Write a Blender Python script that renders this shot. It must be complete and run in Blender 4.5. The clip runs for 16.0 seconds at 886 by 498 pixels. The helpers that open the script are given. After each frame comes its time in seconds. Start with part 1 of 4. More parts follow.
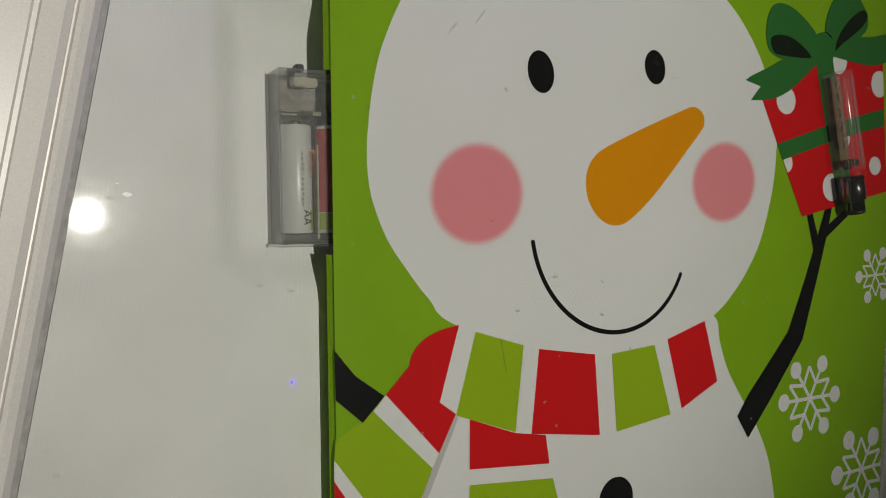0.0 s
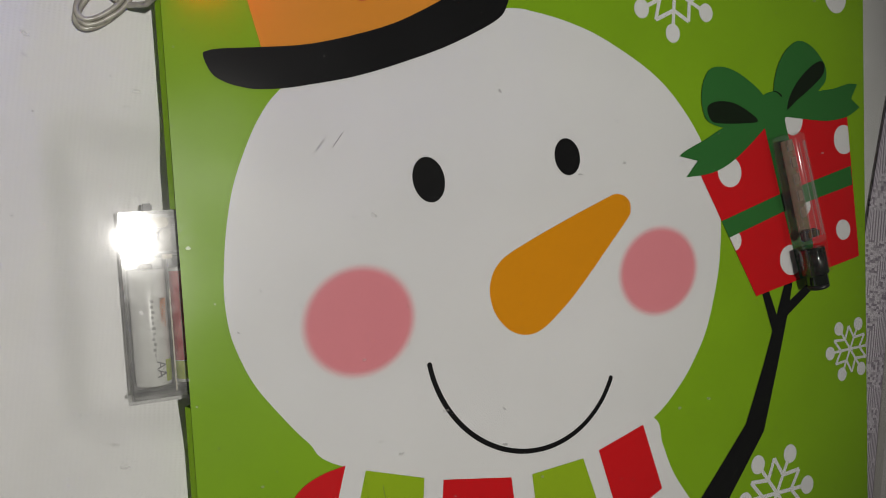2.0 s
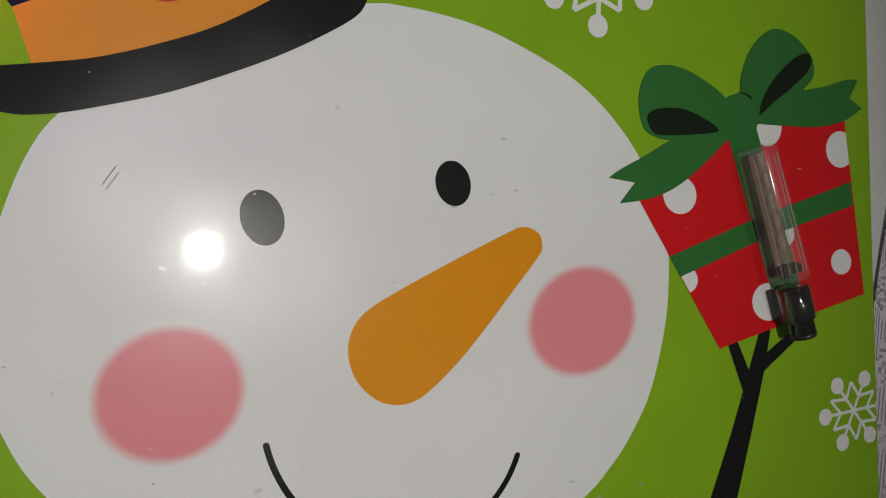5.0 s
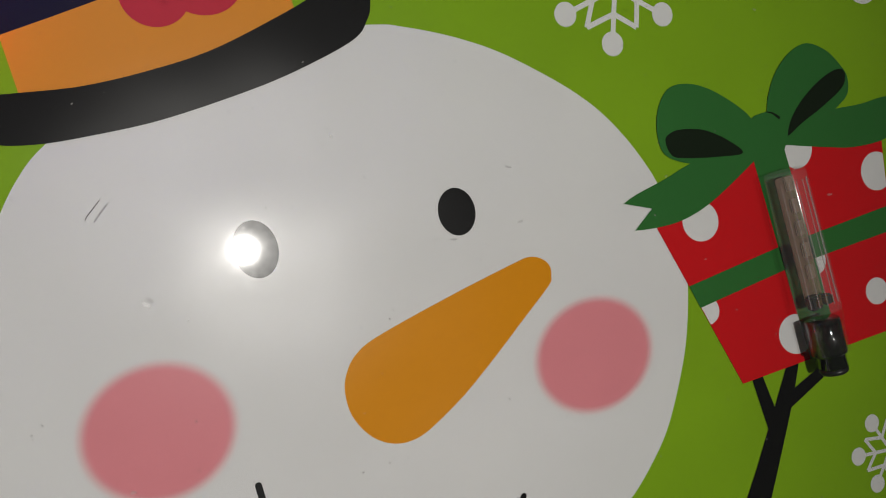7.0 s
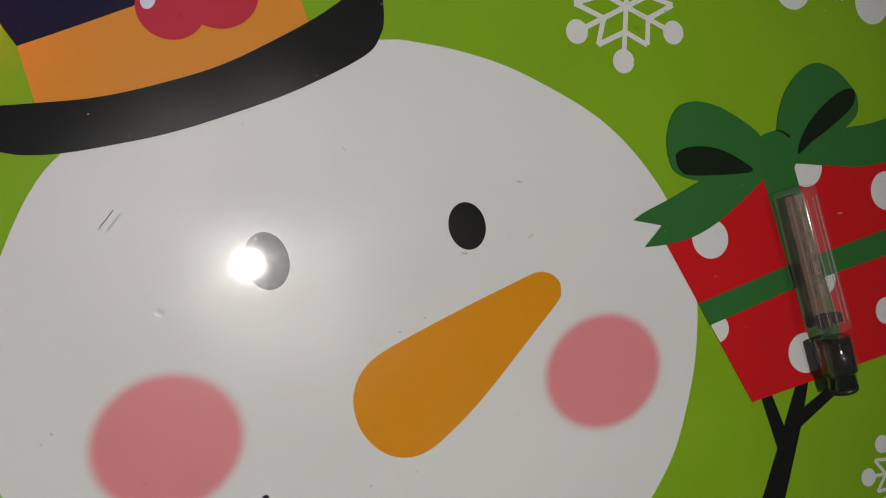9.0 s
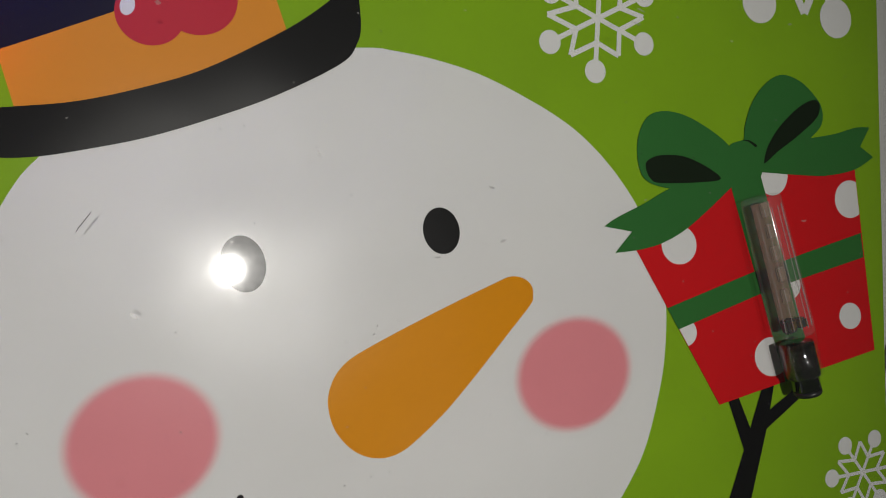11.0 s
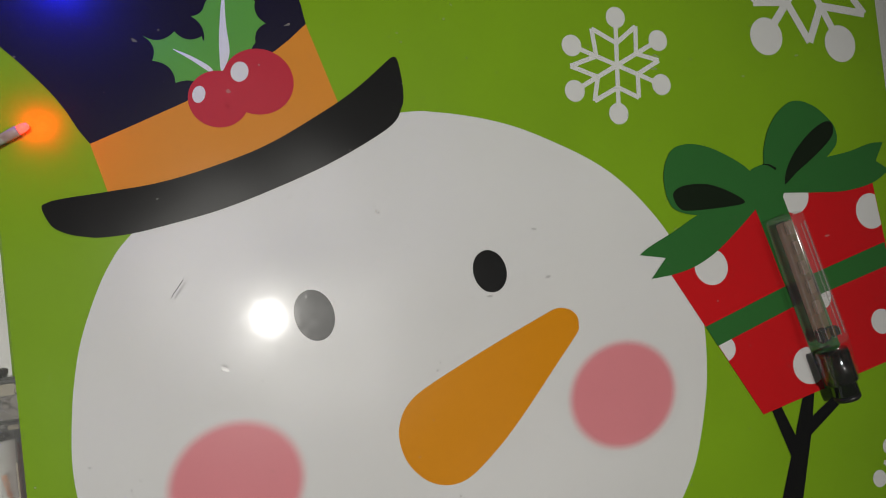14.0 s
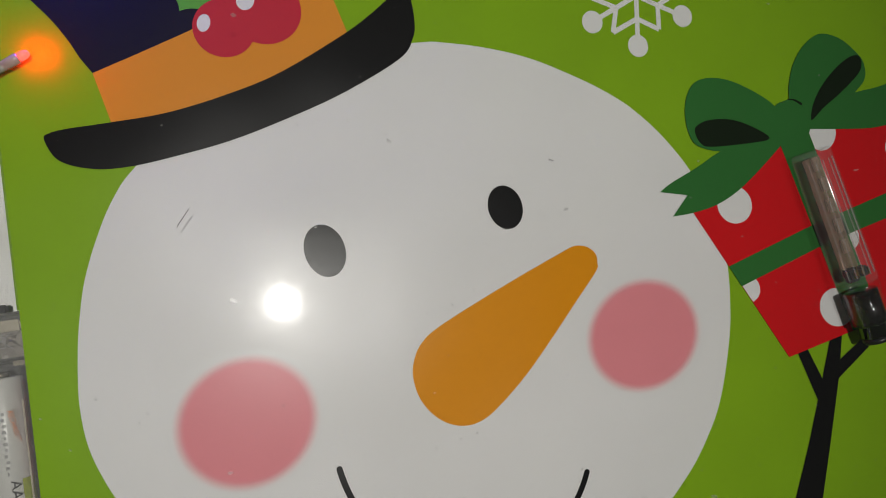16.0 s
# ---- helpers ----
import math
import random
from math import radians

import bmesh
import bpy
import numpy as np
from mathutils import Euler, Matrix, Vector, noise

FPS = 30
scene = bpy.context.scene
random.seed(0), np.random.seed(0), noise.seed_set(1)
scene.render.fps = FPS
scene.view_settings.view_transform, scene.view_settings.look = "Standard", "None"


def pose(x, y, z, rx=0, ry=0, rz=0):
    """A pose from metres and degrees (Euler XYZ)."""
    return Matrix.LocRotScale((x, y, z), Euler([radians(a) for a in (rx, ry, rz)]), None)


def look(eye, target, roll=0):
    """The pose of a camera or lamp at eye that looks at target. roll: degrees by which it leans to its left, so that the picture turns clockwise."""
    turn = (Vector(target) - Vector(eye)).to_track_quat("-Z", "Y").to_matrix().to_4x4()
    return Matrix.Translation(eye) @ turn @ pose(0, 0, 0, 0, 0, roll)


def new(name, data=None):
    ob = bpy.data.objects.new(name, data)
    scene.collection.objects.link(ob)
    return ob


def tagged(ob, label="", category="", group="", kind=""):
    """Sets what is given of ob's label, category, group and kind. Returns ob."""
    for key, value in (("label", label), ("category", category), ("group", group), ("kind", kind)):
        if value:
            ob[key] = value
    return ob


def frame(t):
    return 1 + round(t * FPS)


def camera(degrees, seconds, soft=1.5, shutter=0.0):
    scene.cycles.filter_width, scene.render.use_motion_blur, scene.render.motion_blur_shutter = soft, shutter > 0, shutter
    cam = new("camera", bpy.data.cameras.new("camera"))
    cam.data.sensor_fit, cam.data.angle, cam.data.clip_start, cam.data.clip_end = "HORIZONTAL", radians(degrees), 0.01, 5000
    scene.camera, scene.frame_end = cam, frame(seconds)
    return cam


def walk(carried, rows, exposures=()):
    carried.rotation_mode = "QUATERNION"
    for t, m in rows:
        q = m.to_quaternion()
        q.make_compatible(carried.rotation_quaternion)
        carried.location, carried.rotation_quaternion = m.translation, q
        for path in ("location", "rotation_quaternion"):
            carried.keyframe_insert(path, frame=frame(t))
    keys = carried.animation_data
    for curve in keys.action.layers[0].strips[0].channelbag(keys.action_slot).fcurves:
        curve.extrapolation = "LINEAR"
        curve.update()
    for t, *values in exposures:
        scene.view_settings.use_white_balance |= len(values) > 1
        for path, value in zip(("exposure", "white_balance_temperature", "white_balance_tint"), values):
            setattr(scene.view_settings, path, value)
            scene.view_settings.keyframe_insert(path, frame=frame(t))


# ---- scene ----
# The camera and its walk: metres and degrees, held in a hand in front of the window.
cam = camera(59.7, 16.0, soft=0.7)
PATH = [
    (0, (-0.22597, -0.32084, -0.02943), (0.25163, 0.55604, 0.02513), 9.092),
    (0.5, (-0.21591, -0.35113, -0.01475), (0.18364, 0.56362, 0.04508), 6.280),
    (1, (-0.18337, -0.35122, -0.00491), (0.21664, 0.56351, 0.05222), 5.565),
    (1.5, (-0.16740, -0.33614, 0.02193), (0.24329, 0.57433, 0.07069), 6.089),
    (2, (-0.15261, -0.32729, 0.04187), (0.26848, 0.57877, 0.08349), 6.424),
    (2.5, (-0.12652, -0.32551, 0.05450), (0.29416, 0.58095, 0.09145), 6.562),
    (3, (-0.09340, -0.31844, 0.06096), (0.30621, 0.59779, 0.08981), 6.530),
    (5.5, (-0.03567, -0.29612, 0.07302), (0.27171, 0.65471, 0.11102), 6.093),
    (6, (-0.03186, -0.29374, 0.07216), (0.26281, 0.66129, 0.10503), 6.228),
    (6.5, (-0.03165, -0.28465, 0.07749), (0.25504, 0.67309, 0.10083), 6.383),
    (7, (-0.02308, -0.28877, 0.08723), (0.24923, 0.67297, 0.11725), 6.412),
    (7.5, (-0.02156, -0.28943, 0.08466), (0.24198, 0.67459, 0.11929), 6.482),
    (8, (-0.02428, -0.28865, 0.08568), (0.23740, 0.67555, 0.12851), 6.679),
    (8.5, (-0.02550, -0.28859, 0.08599), (0.23591, 0.67546, 0.13367), 6.955),
    (11, (-0.02376, -0.29524, 0.08513), (0.26109, 0.66132, 0.14712), 7.357),
    (11.5, (-0.02506, -0.30215, 0.08222), (0.26771, 0.65180, 0.14758), 7.354),
    (12, (-0.03120, -0.30849, 0.08363), (0.27058, 0.64274, 0.14766), 7.461),
    (12.5, (-0.03502, -0.30648, 0.08271), (0.26580, 0.64546, 0.14041), 7.037),
    (13, (-0.03177, -0.31576, 0.08552), (0.25616, 0.63948, 0.15355), 5.248),
    (13.5, (-0.03171, -0.31576, 0.08364), (0.23070, 0.64530, 0.17033), 3.713),
    (14, (-0.03908, -0.32089, 0.08566), (0.20165, 0.64437, 0.18726), 3.194),
    (14.5, (-0.03945, -0.31910, 0.08449), (0.19468, 0.64789, 0.18507), 3.353),
    (15, (-0.04110, -0.32036, 0.08562), (0.19504, 0.64668, 0.18083), 3.503),
    (15.5, (-0.03767, -0.31181, 0.08011), (0.19776, 0.65606, 0.16845), 3.189),
    (16, (-0.03535, -0.30932, 0.06504), (0.18999, 0.66131, 0.14932), 2.866),
]
walk(cam, [(t, look(eye, target, roll)) for t, eye, target, roll in PATH], [(0.0, -0.06, 6750, 4), (0.5, -0.14, 6750, 4), (1.0, -0.08, 6700, 5), (1.5, 0.0, 6600, 8), (2.5, 0.07, 6450, 10), (3.0, 0.08, 6420, 10), (5.5, 0.08, 6480, 10), (16.0, 0.08, 6500, 9)])

# World: a dark night outside with a trace of light from all sides.
world = bpy.data.worlds.new("night")
world.use_nodes = True
world.node_tree.nodes["Background"].inputs[0].default_value = (1.0, 0.97, 0.91, 1)
world.node_tree.nodes["Background"].inputs[1].default_value = 0.034
scene.world = world


def lamp(name, where, power, colour, radius):
    data = bpy.data.lights.new(name, "POINT")
    data.energy, data.color, data.shadow_soft_size = power, colour, radius
    ob = new(name, data)
    ob.location = where
    return ob


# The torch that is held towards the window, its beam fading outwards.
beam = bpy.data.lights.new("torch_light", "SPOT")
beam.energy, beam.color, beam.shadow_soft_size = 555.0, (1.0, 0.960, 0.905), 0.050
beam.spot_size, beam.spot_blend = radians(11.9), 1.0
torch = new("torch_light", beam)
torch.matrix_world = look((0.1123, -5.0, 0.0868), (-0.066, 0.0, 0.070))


# ---- materials ----
def material(name, colour, rough=0.5, vary=0.06, scale=40.0, bump=0.0, bump_scale=400.0, coat=0.0, metal=0.0, spec=0.5, emit=0.0, emit_colour=None):
    m = bpy.data.materials.new(name)
    m.use_nodes = True
    nt = m.node_tree
    b = nt.nodes["Principled BSDF"]
    b.inputs["Roughness"].default_value = rough
    b.inputs["Metallic"].default_value = metal
    b.inputs["Specular IOR Level"].default_value = spec
    b.inputs["Coat Weight"].default_value = coat
    b.inputs["Coat Roughness"].default_value = 0.3
    co = nt.nodes.new("ShaderNodeTexCoord")
    big = nt.nodes.new("ShaderNodeTexNoise")
    big.inputs["Scale"].default_value = scale
    big.inputs["Detail"].default_value = 6
    nt.links.new(co.outputs["Object"], big.inputs["Vector"])
    ramp = nt.nodes.new("ShaderNodeValToRGB")
    ramp.color_ramp.elements[0].position, ramp.color_ramp.elements[1].position = 0.3, 0.7
    ramp.color_ramp.elements[0].color = tuple(c * (1 - vary) for c in colour) + (1,)
    ramp.color_ramp.elements[1].color = tuple(min(1, c * (1 + vary)) for c in colour) + (1,)
    nt.links.new(big.outputs["Fac"], ramp.inputs["Fac"])
    speck, grain, tone = nt.nodes.new("ShaderNodeTexNoise"), nt.nodes.new("ShaderNodeMapRange"), nt.nodes.new("ShaderNodeMix")
    speck.inputs["Scale"].default_value, speck.inputs["Detail"].default_value = 1400.0, 2.0
    nt.links.new(co.outputs["Object"], speck.inputs["Vector"])
    grain.inputs["From Min"].default_value, grain.inputs["From Max"].default_value = 0.3, 0.7
    grain.inputs["To Min"].default_value, grain.inputs["To Max"].default_value = 0.94, 1.04
    nt.links.new(speck.outputs["Fac"], grain.inputs["Value"])
    tone.data_type, tone.blend_type = "RGBA", "MULTIPLY"
    tone.inputs["Factor"].default_value = 1.0
    nt.links.new(ramp.outputs["Color"], tone.inputs["A"])
    nt.links.new(grain.outputs["Result"], tone.inputs["B"])
    nt.links.new(tone.outputs["Result"], b.inputs["Base Color"])
    if bump:
        fine = nt.nodes.new("ShaderNodeTexNoise")
        fine.inputs["Scale"].default_value = bump_scale
        fine.inputs["Detail"].default_value = 4
        nt.links.new(co.outputs["Object"], fine.inputs["Vector"])
        bp = nt.nodes.new("ShaderNodeBump")
        bp.inputs["Strength"].default_value = bump
        bp.inputs["Distance"].default_value = 0.0004
        nt.links.new(fine.outputs["Fac"], bp.inputs["Height"])
        nt.links.new(bp.outputs["Normal"], b.inputs["Normal"])
    if emit:
        b.inputs["Emission Color"].default_value = (*(emit_colour or colour), 1)
        b.inputs["Emission Strength"].default_value = emit
    return m


def ink(name, colour, vary=0.025):
    """Printing ink under a satin laminate."""
    m = material(name, colour, rough=0.27, vary=vary, scale=18.0, bump=0.03, bump_scale=2600.0, spec=0.115)
    nt = m.node_tree
    fine = [n for n in nt.nodes if n.type == "BUMP"][0]
    co = [n for n in nt.nodes if n.type == "TEX_COORD"][0]
    slow, wave = nt.nodes.new("ShaderNodeTexNoise"), nt.nodes.new("ShaderNodeBump")
    slow.inputs["Scale"].default_value, slow.inputs["Detail"].default_value = 11.0, 1.0
    wave.inputs["Strength"].default_value, wave.inputs["Distance"].default_value = 1.0, 0.0035
    nt.links.new(co.outputs["Object"], slow.inputs["Vector"])
    nt.links.new(slow.outputs["Fac"], wave.inputs["Height"])
    nt.links.new(wave.outputs["Normal"], fine.inputs["Normal"])
    return m


GREEN = ink("green_ink", (0.225, 0.42, 0.010), 0.05)
LIME = ink("lime_ink", (0.30, 0.46, 0.012))
WHITE = ink("white_ink", (0.76, 0.76, 0.76))
RED = ink("red_ink", (0.63, 0.007, 0.011))
BLACK = ink("black_ink", (0.0055, 0.0055, 0.006))
NAVY = ink("navy_ink", (0.010, 0.008, 0.026))
ORANGE = ink("orange_ink", (0.75, 0.285, 0.003))
BAND = ink("band_ink", (0.76, 0.285, 0.030))
BOW = ink("bow_ink", (0.030, 0.155, 0.032))
FOLD = ink("fold_ink", (0.006, 0.014, 0.005))
BERRY = ink("berry_ink", (0.55, 0.028, 0.05))
LEAF = ink("leaf_ink", (0.12, 0.38, 0.06))
SHADE = ink("grey_ink", (0.52, 0.51, 0.50))
KRAFT = material("bag_paper", (0.75, 0.75, 0.73), rough=0.8, bump=0.3)


def blush():
    """Pink ink that fades out into the white round it."""
    m = material("pink_ink", (0.77, 0.26, 0.295), rough=0.27, vary=0.02, scale=1.5, spec=0.115)
    nt = m.node_tree
    b = nt.nodes["Principled BSDF"]
    pink = b.inputs["Base Color"].links[0].from_socket
    co = nt.nodes.new("ShaderNodeTexCoord")
    dist = nt.nodes.new("ShaderNodeVectorMath")
    dist.operation = "LENGTH"
    nt.links.new(co.outputs["Object"], dist.inputs[0])
    ramp = nt.nodes.new("ShaderNodeValToRGB")
    ramp.color_ramp.interpolation = "EASE"
    ramp.color_ramp.elements[0].position, ramp.color_ramp.elements[1].position = 0.79, 0.99
    ramp.color_ramp.elements[0].color, ramp.color_ramp.elements[1].color = (0, 0, 0, 1), (1, 1, 1, 1)
    nt.links.new(dist.outputs["Value"], ramp.inputs["Fac"])
    mix = nt.nodes.new("ShaderNodeMix")
    mix.data_type = "RGBA"
    nt.links.new(ramp.outputs["Color"], mix.inputs["Factor"])
    nt.links.new(pink, mix.inputs["A"])
    mix.inputs["B"].default_value = (0.748, 0.748, 0.748, 1)
    nt.links.new(mix.outputs["Result"], b.inputs["Base Color"])
    return m


PINK = blush()


def clear(name, tint, gloss=0.06, rough=0.05, dirt=0.0, dirt_scale=60.0, dirt_rough=0.22, dust=0.0, rim=1.0, dust_colour=(0.75, 0.75, 0.74)):
    """Clear sheet: light goes straight through, tinted, with a mirror gloss and a film of dirt that scatters it."""
    m = bpy.data.materials.new(name)
    m.use_nodes = True
    nt = m.node_tree
    nt.nodes.remove(nt.nodes["Principled BSDF"])
    out = nt.nodes["Material Output"]
    tr, gl = nt.nodes.new("ShaderNodeBsdfTransparent"), nt.nodes.new("ShaderNodeBsdfGlossy")
    tr.inputs["Color"].default_value = (*tint, 1)
    gl.inputs["Roughness"].default_value = rough
    lw = nt.nodes.new("ShaderNodeLayerWeight")
    p5, k = nt.nodes.new("ShaderNodeMath"), nt.nodes.new("ShaderNodeMath")
    p5.operation, k.operation = "POWER", "MULTIPLY_ADD"
    p5.inputs[1].default_value = 5.0
    nt.links.new(lw.outputs["Facing"], p5.inputs[0])
    k.inputs[1].default_value, k.inputs[2].default_value = rim - gloss, gloss
    nt.links.new(p5.outputs[0], k.inputs[0])
    mix = nt.nodes.new("ShaderNodeMixShader")
    nt.links.new(k.outputs[0], mix.inputs[0])
    nt.links.new(tr.outputs[0], mix.inputs[1])
    nt.links.new(gl.outputs[0], mix.inputs[2])
    last = mix
    if dirt:
        co, no, ramp = nt.nodes.new("ShaderNodeTexCoord"), nt.nodes.new("ShaderNodeTexNoise"), nt.nodes.new("ShaderNodeMapRange")
        no.inputs["Scale"].default_value, no.inputs["Detail"].default_value = dirt_scale, 8
        nt.links.new(co.outputs["Object"], no.inputs["Vector"])
        ramp.inputs["From Min"].default_value, ramp.inputs["From Max"].default_value = 0.42, 0.68
        ramp.inputs["To Min"].default_value, ramp.inputs["To Max"].default_value = dirt * 0.45, dirt * 1.8
        nt.links.new(no.outputs["Fac"], ramp.inputs["Value"])
        haze = nt.nodes.new("ShaderNodeBsdfGlossy")
        haze.inputs["Roughness"].default_value = dirt_rough
        film = nt.nodes.new("ShaderNodeMixShader")
        nt.links.new(ramp.outputs["Result"], film.inputs[0])
        nt.links.new(mix.outputs[0], film.inputs[1])
        nt.links.new(haze.outputs[0], film.inputs[2])
        last = film
    if dust:
        grey, film = nt.nodes.new("ShaderNodeBsdfDiffuse"), nt.nodes.new("ShaderNodeMixShader")
        grey.inputs["Color"].default_value = (*dust_colour, 1)
        film.inputs[0].default_value = dust
        nt.links.new(last.outputs[0], film.inputs[1])
        nt.links.new(grey.outputs[0], film.inputs[2])
        last = film
    nt.links.new(last.outputs[0], out.inputs["Surface"])
    return m


# Besides real dust, the pane's films add bloom round the highlight and lift the blacks.
GLASS = clear("window_glass", (0.985, 0.99, 0.985), gloss=0.04, rough=0.028, dirt=0.0007, dirt_scale=260, dirt_rough=0.16, dust=0.0012)
SMOKE = clear("smoky_plastic", (0.965, 0.965, 0.96), gloss=0.035, rough=0.06, dust=0.06, dirt=0.008, dirt_scale=200, dirt_rough=0.35)
TUBE = clear("clear_plastic", (0.985, 0.975, 0.97), rim=0.10, gloss=0.014, rough=0.12, dust=0.060, dirt=0.004, dirt_scale=300, dirt_rough=0.35)
CLEARER = clear("clear_skirt", (0.98, 0.97, 0.97), rim=0.12, gloss=0.03, rough=0.06, dust=0.006, dirt=0.01, dirt_scale=300, dirt_rough=0.35)
PVC = material("white_pvc", (0.87, 0.83, 0.81), rough=0.32, vary=0.03, scale=30, bump=0.03, bump_scale=500, spec=0.5)
GASKET = material("grey_gasket", (0.48, 0.47, 0.46), rough=0.7, vary=0.2, scale=200)
RENDERED = material("cream_render", (0.72, 0.66, 0.55), rough=0.9, vary=0.12, scale=60, bump=0.7, bump_scale=300)
CHROME = material("chrome", (0.13, 0.14, 0.14), rough=0.06, metal=1.0, vary=0.04, scale=300)
NICKEL = material("nickel_contact", (0.20, 0.18, 0.145), rough=0.5, metal=1.0, vary=0.1, scale=400)
GOLD = material("brass_contact", (0.55, 0.36, 0.10), rough=0.3, metal=1.0, vary=0.15, scale=500)
RUBBER = material("black_plastic", (0.014, 0.014, 0.015), rough=0.4, vary=0.2, scale=300)
BOARD = material("circuit_board", (0.30, 0.275, 0.25), rough=0.6, vary=0.45, scale=160)
CREAM = material("cream_plastic", (0.52, 0.47, 0.37), rough=0.5, vary=0.06, scale=200)
CELL = material("battery_white", (0.74, 0.74, 0.72), rough=0.3, vary=0.04, scale=100)
CELLRED = material("battery_red", (0.50, 0.03, 0.04), rough=0.3, vary=0.05, scale=100)
CELLLIME = material("battery_lime", (0.42, 0.50, 0.03), rough=0.3, vary=0.05, scale=100)
CELLTEXT = material("battery_ink", (0.02, 0.02, 0.02), rough=0.4)
PALEINK = material("battery_grey", (0.30, 0.30, 0.30), rough=0.4)
CELLORANGE = material("battery_orange", (0.75, 0.25, 0.08), rough=0.4)
WIRE = material("clear_wire", (0.42, 0.40, 0.34), rough=0.22, vary=0.25, scale=300, spec=0.7)
BULBRED = material("lit_red_bulb", (0.9, 0.12, 0.1), rough=0.2, emit=6.0, emit_colour=(1.0, 0.03, 0.02))
BULBBLUE = material("lit_blue_bulb", (0.1, 0.1, 0.9), rough=0.2, emit=3.0, emit_colour=(0.1, 0.08, 1.0))
FLUTE = clear("moulded_plastic", (0.97, 0.96, 0.96), rim=0.2, gloss=0.05, rough=0.2, dust=0.18)
STRIP = clear("hazy_strip", (0.93, 0.88, 0.82), gloss=0.01, rough=0.4, dust=0.36, rim=0.05, dust_colour=(0.40, 0.27, 0.19))
CHIP = material("pale_chip", (0.27, 0.20, 0.145), rough=0.45, vary=0.1, scale=250)
BULBOFF = material("pale_bulb", (0.58, 0.40, 0.37), rough=0.15, vary=0.1)
SPECK = material("dried_spot", (0.40, 0.39, 0.37), rough=0.28, spec=0.8, vary=0.3, scale=400)
SPECK.node_tree.nodes["Principled BSDF"].inputs["Alpha"].default_value = 0.30
HAIR = material("dark_fibre", (0.035, 0.03, 0.028), rough=0.6)


def cloth():
    """White ribbed blind fabric: a fine weave with rows of small slubs."""
    m = material("blind_fabric", (0.78, 0.775, 0.765), rough=0.75, vary=0.05, scale=25)
    nt = m.node_tree
    b = nt.nodes["Principled BSDF"]
    co = nt.nodes.new("ShaderNodeTexCoord")
    mp = nt.nodes.new("ShaderNodeMapping")
    mp.inputs["Rotation"].default_value = (0, radians(2.0), 0)
    nt.links.new(co.outputs["Object"], mp.inputs["Vector"])
    heights = []
    for axis, per, warp in (("X", 0.0019, 0.5), ("Z", 0.0012, 0.8)):
        w = nt.nodes.new("ShaderNodeTexWave")
        w.bands_direction = axis
        w.inputs["Scale"].default_value = 0.314 / per
        w.inputs["Distortion"].default_value = warp
        w.inputs["Detail Scale"].default_value = 2.0
        nt.links.new(mp.outputs["Vector"], w.inputs["Vector"])
        heights.append(w)
    add = nt.nodes.new("ShaderNodeMath")
    add.operation = "MULTIPLY_ADD"
    add.inputs[1].default_value = 0.5
    nt.links.new(heights[1].outputs["Fac"], add.inputs[0])
    nt.links.new(heights[0].outputs["Fac"], add.inputs[2])
    bp = nt.nodes.new("ShaderNodeBump")
    bp.inputs["Strength"].default_value = 0.14
    bp.inputs["Distance"].default_value = 0.0004
    nt.links.new(add.outputs[0], bp.inputs["Height"])
    nt.links.new(bp.outputs["Normal"], b.inputs["Normal"])
    shade, dye = nt.nodes.new("ShaderNodeMapRange"), nt.nodes.new("ShaderNodeMix")
    shade.inputs["From Min"].default_value, shade.inputs["From Max"].default_value = 0.2, 1.4
    shade.inputs["To Min"].default_value, shade.inputs["To Max"].default_value = 0.965, 1.03
    nt.links.new(add.outputs[0], shade.inputs["Value"])
    dye.data_type, dye.blend_type = "RGBA", "MULTIPLY"
    dye.inputs["Factor"].default_value = 1.0
    nt.links.new(b.inputs["Base Color"].links[0].from_socket, dye.inputs["A"])
    nt.links.new(shade.outputs["Result"], dye.inputs["B"])
    nt.links.new(dye.outputs["Result"], b.inputs["Base Color"])
    return m


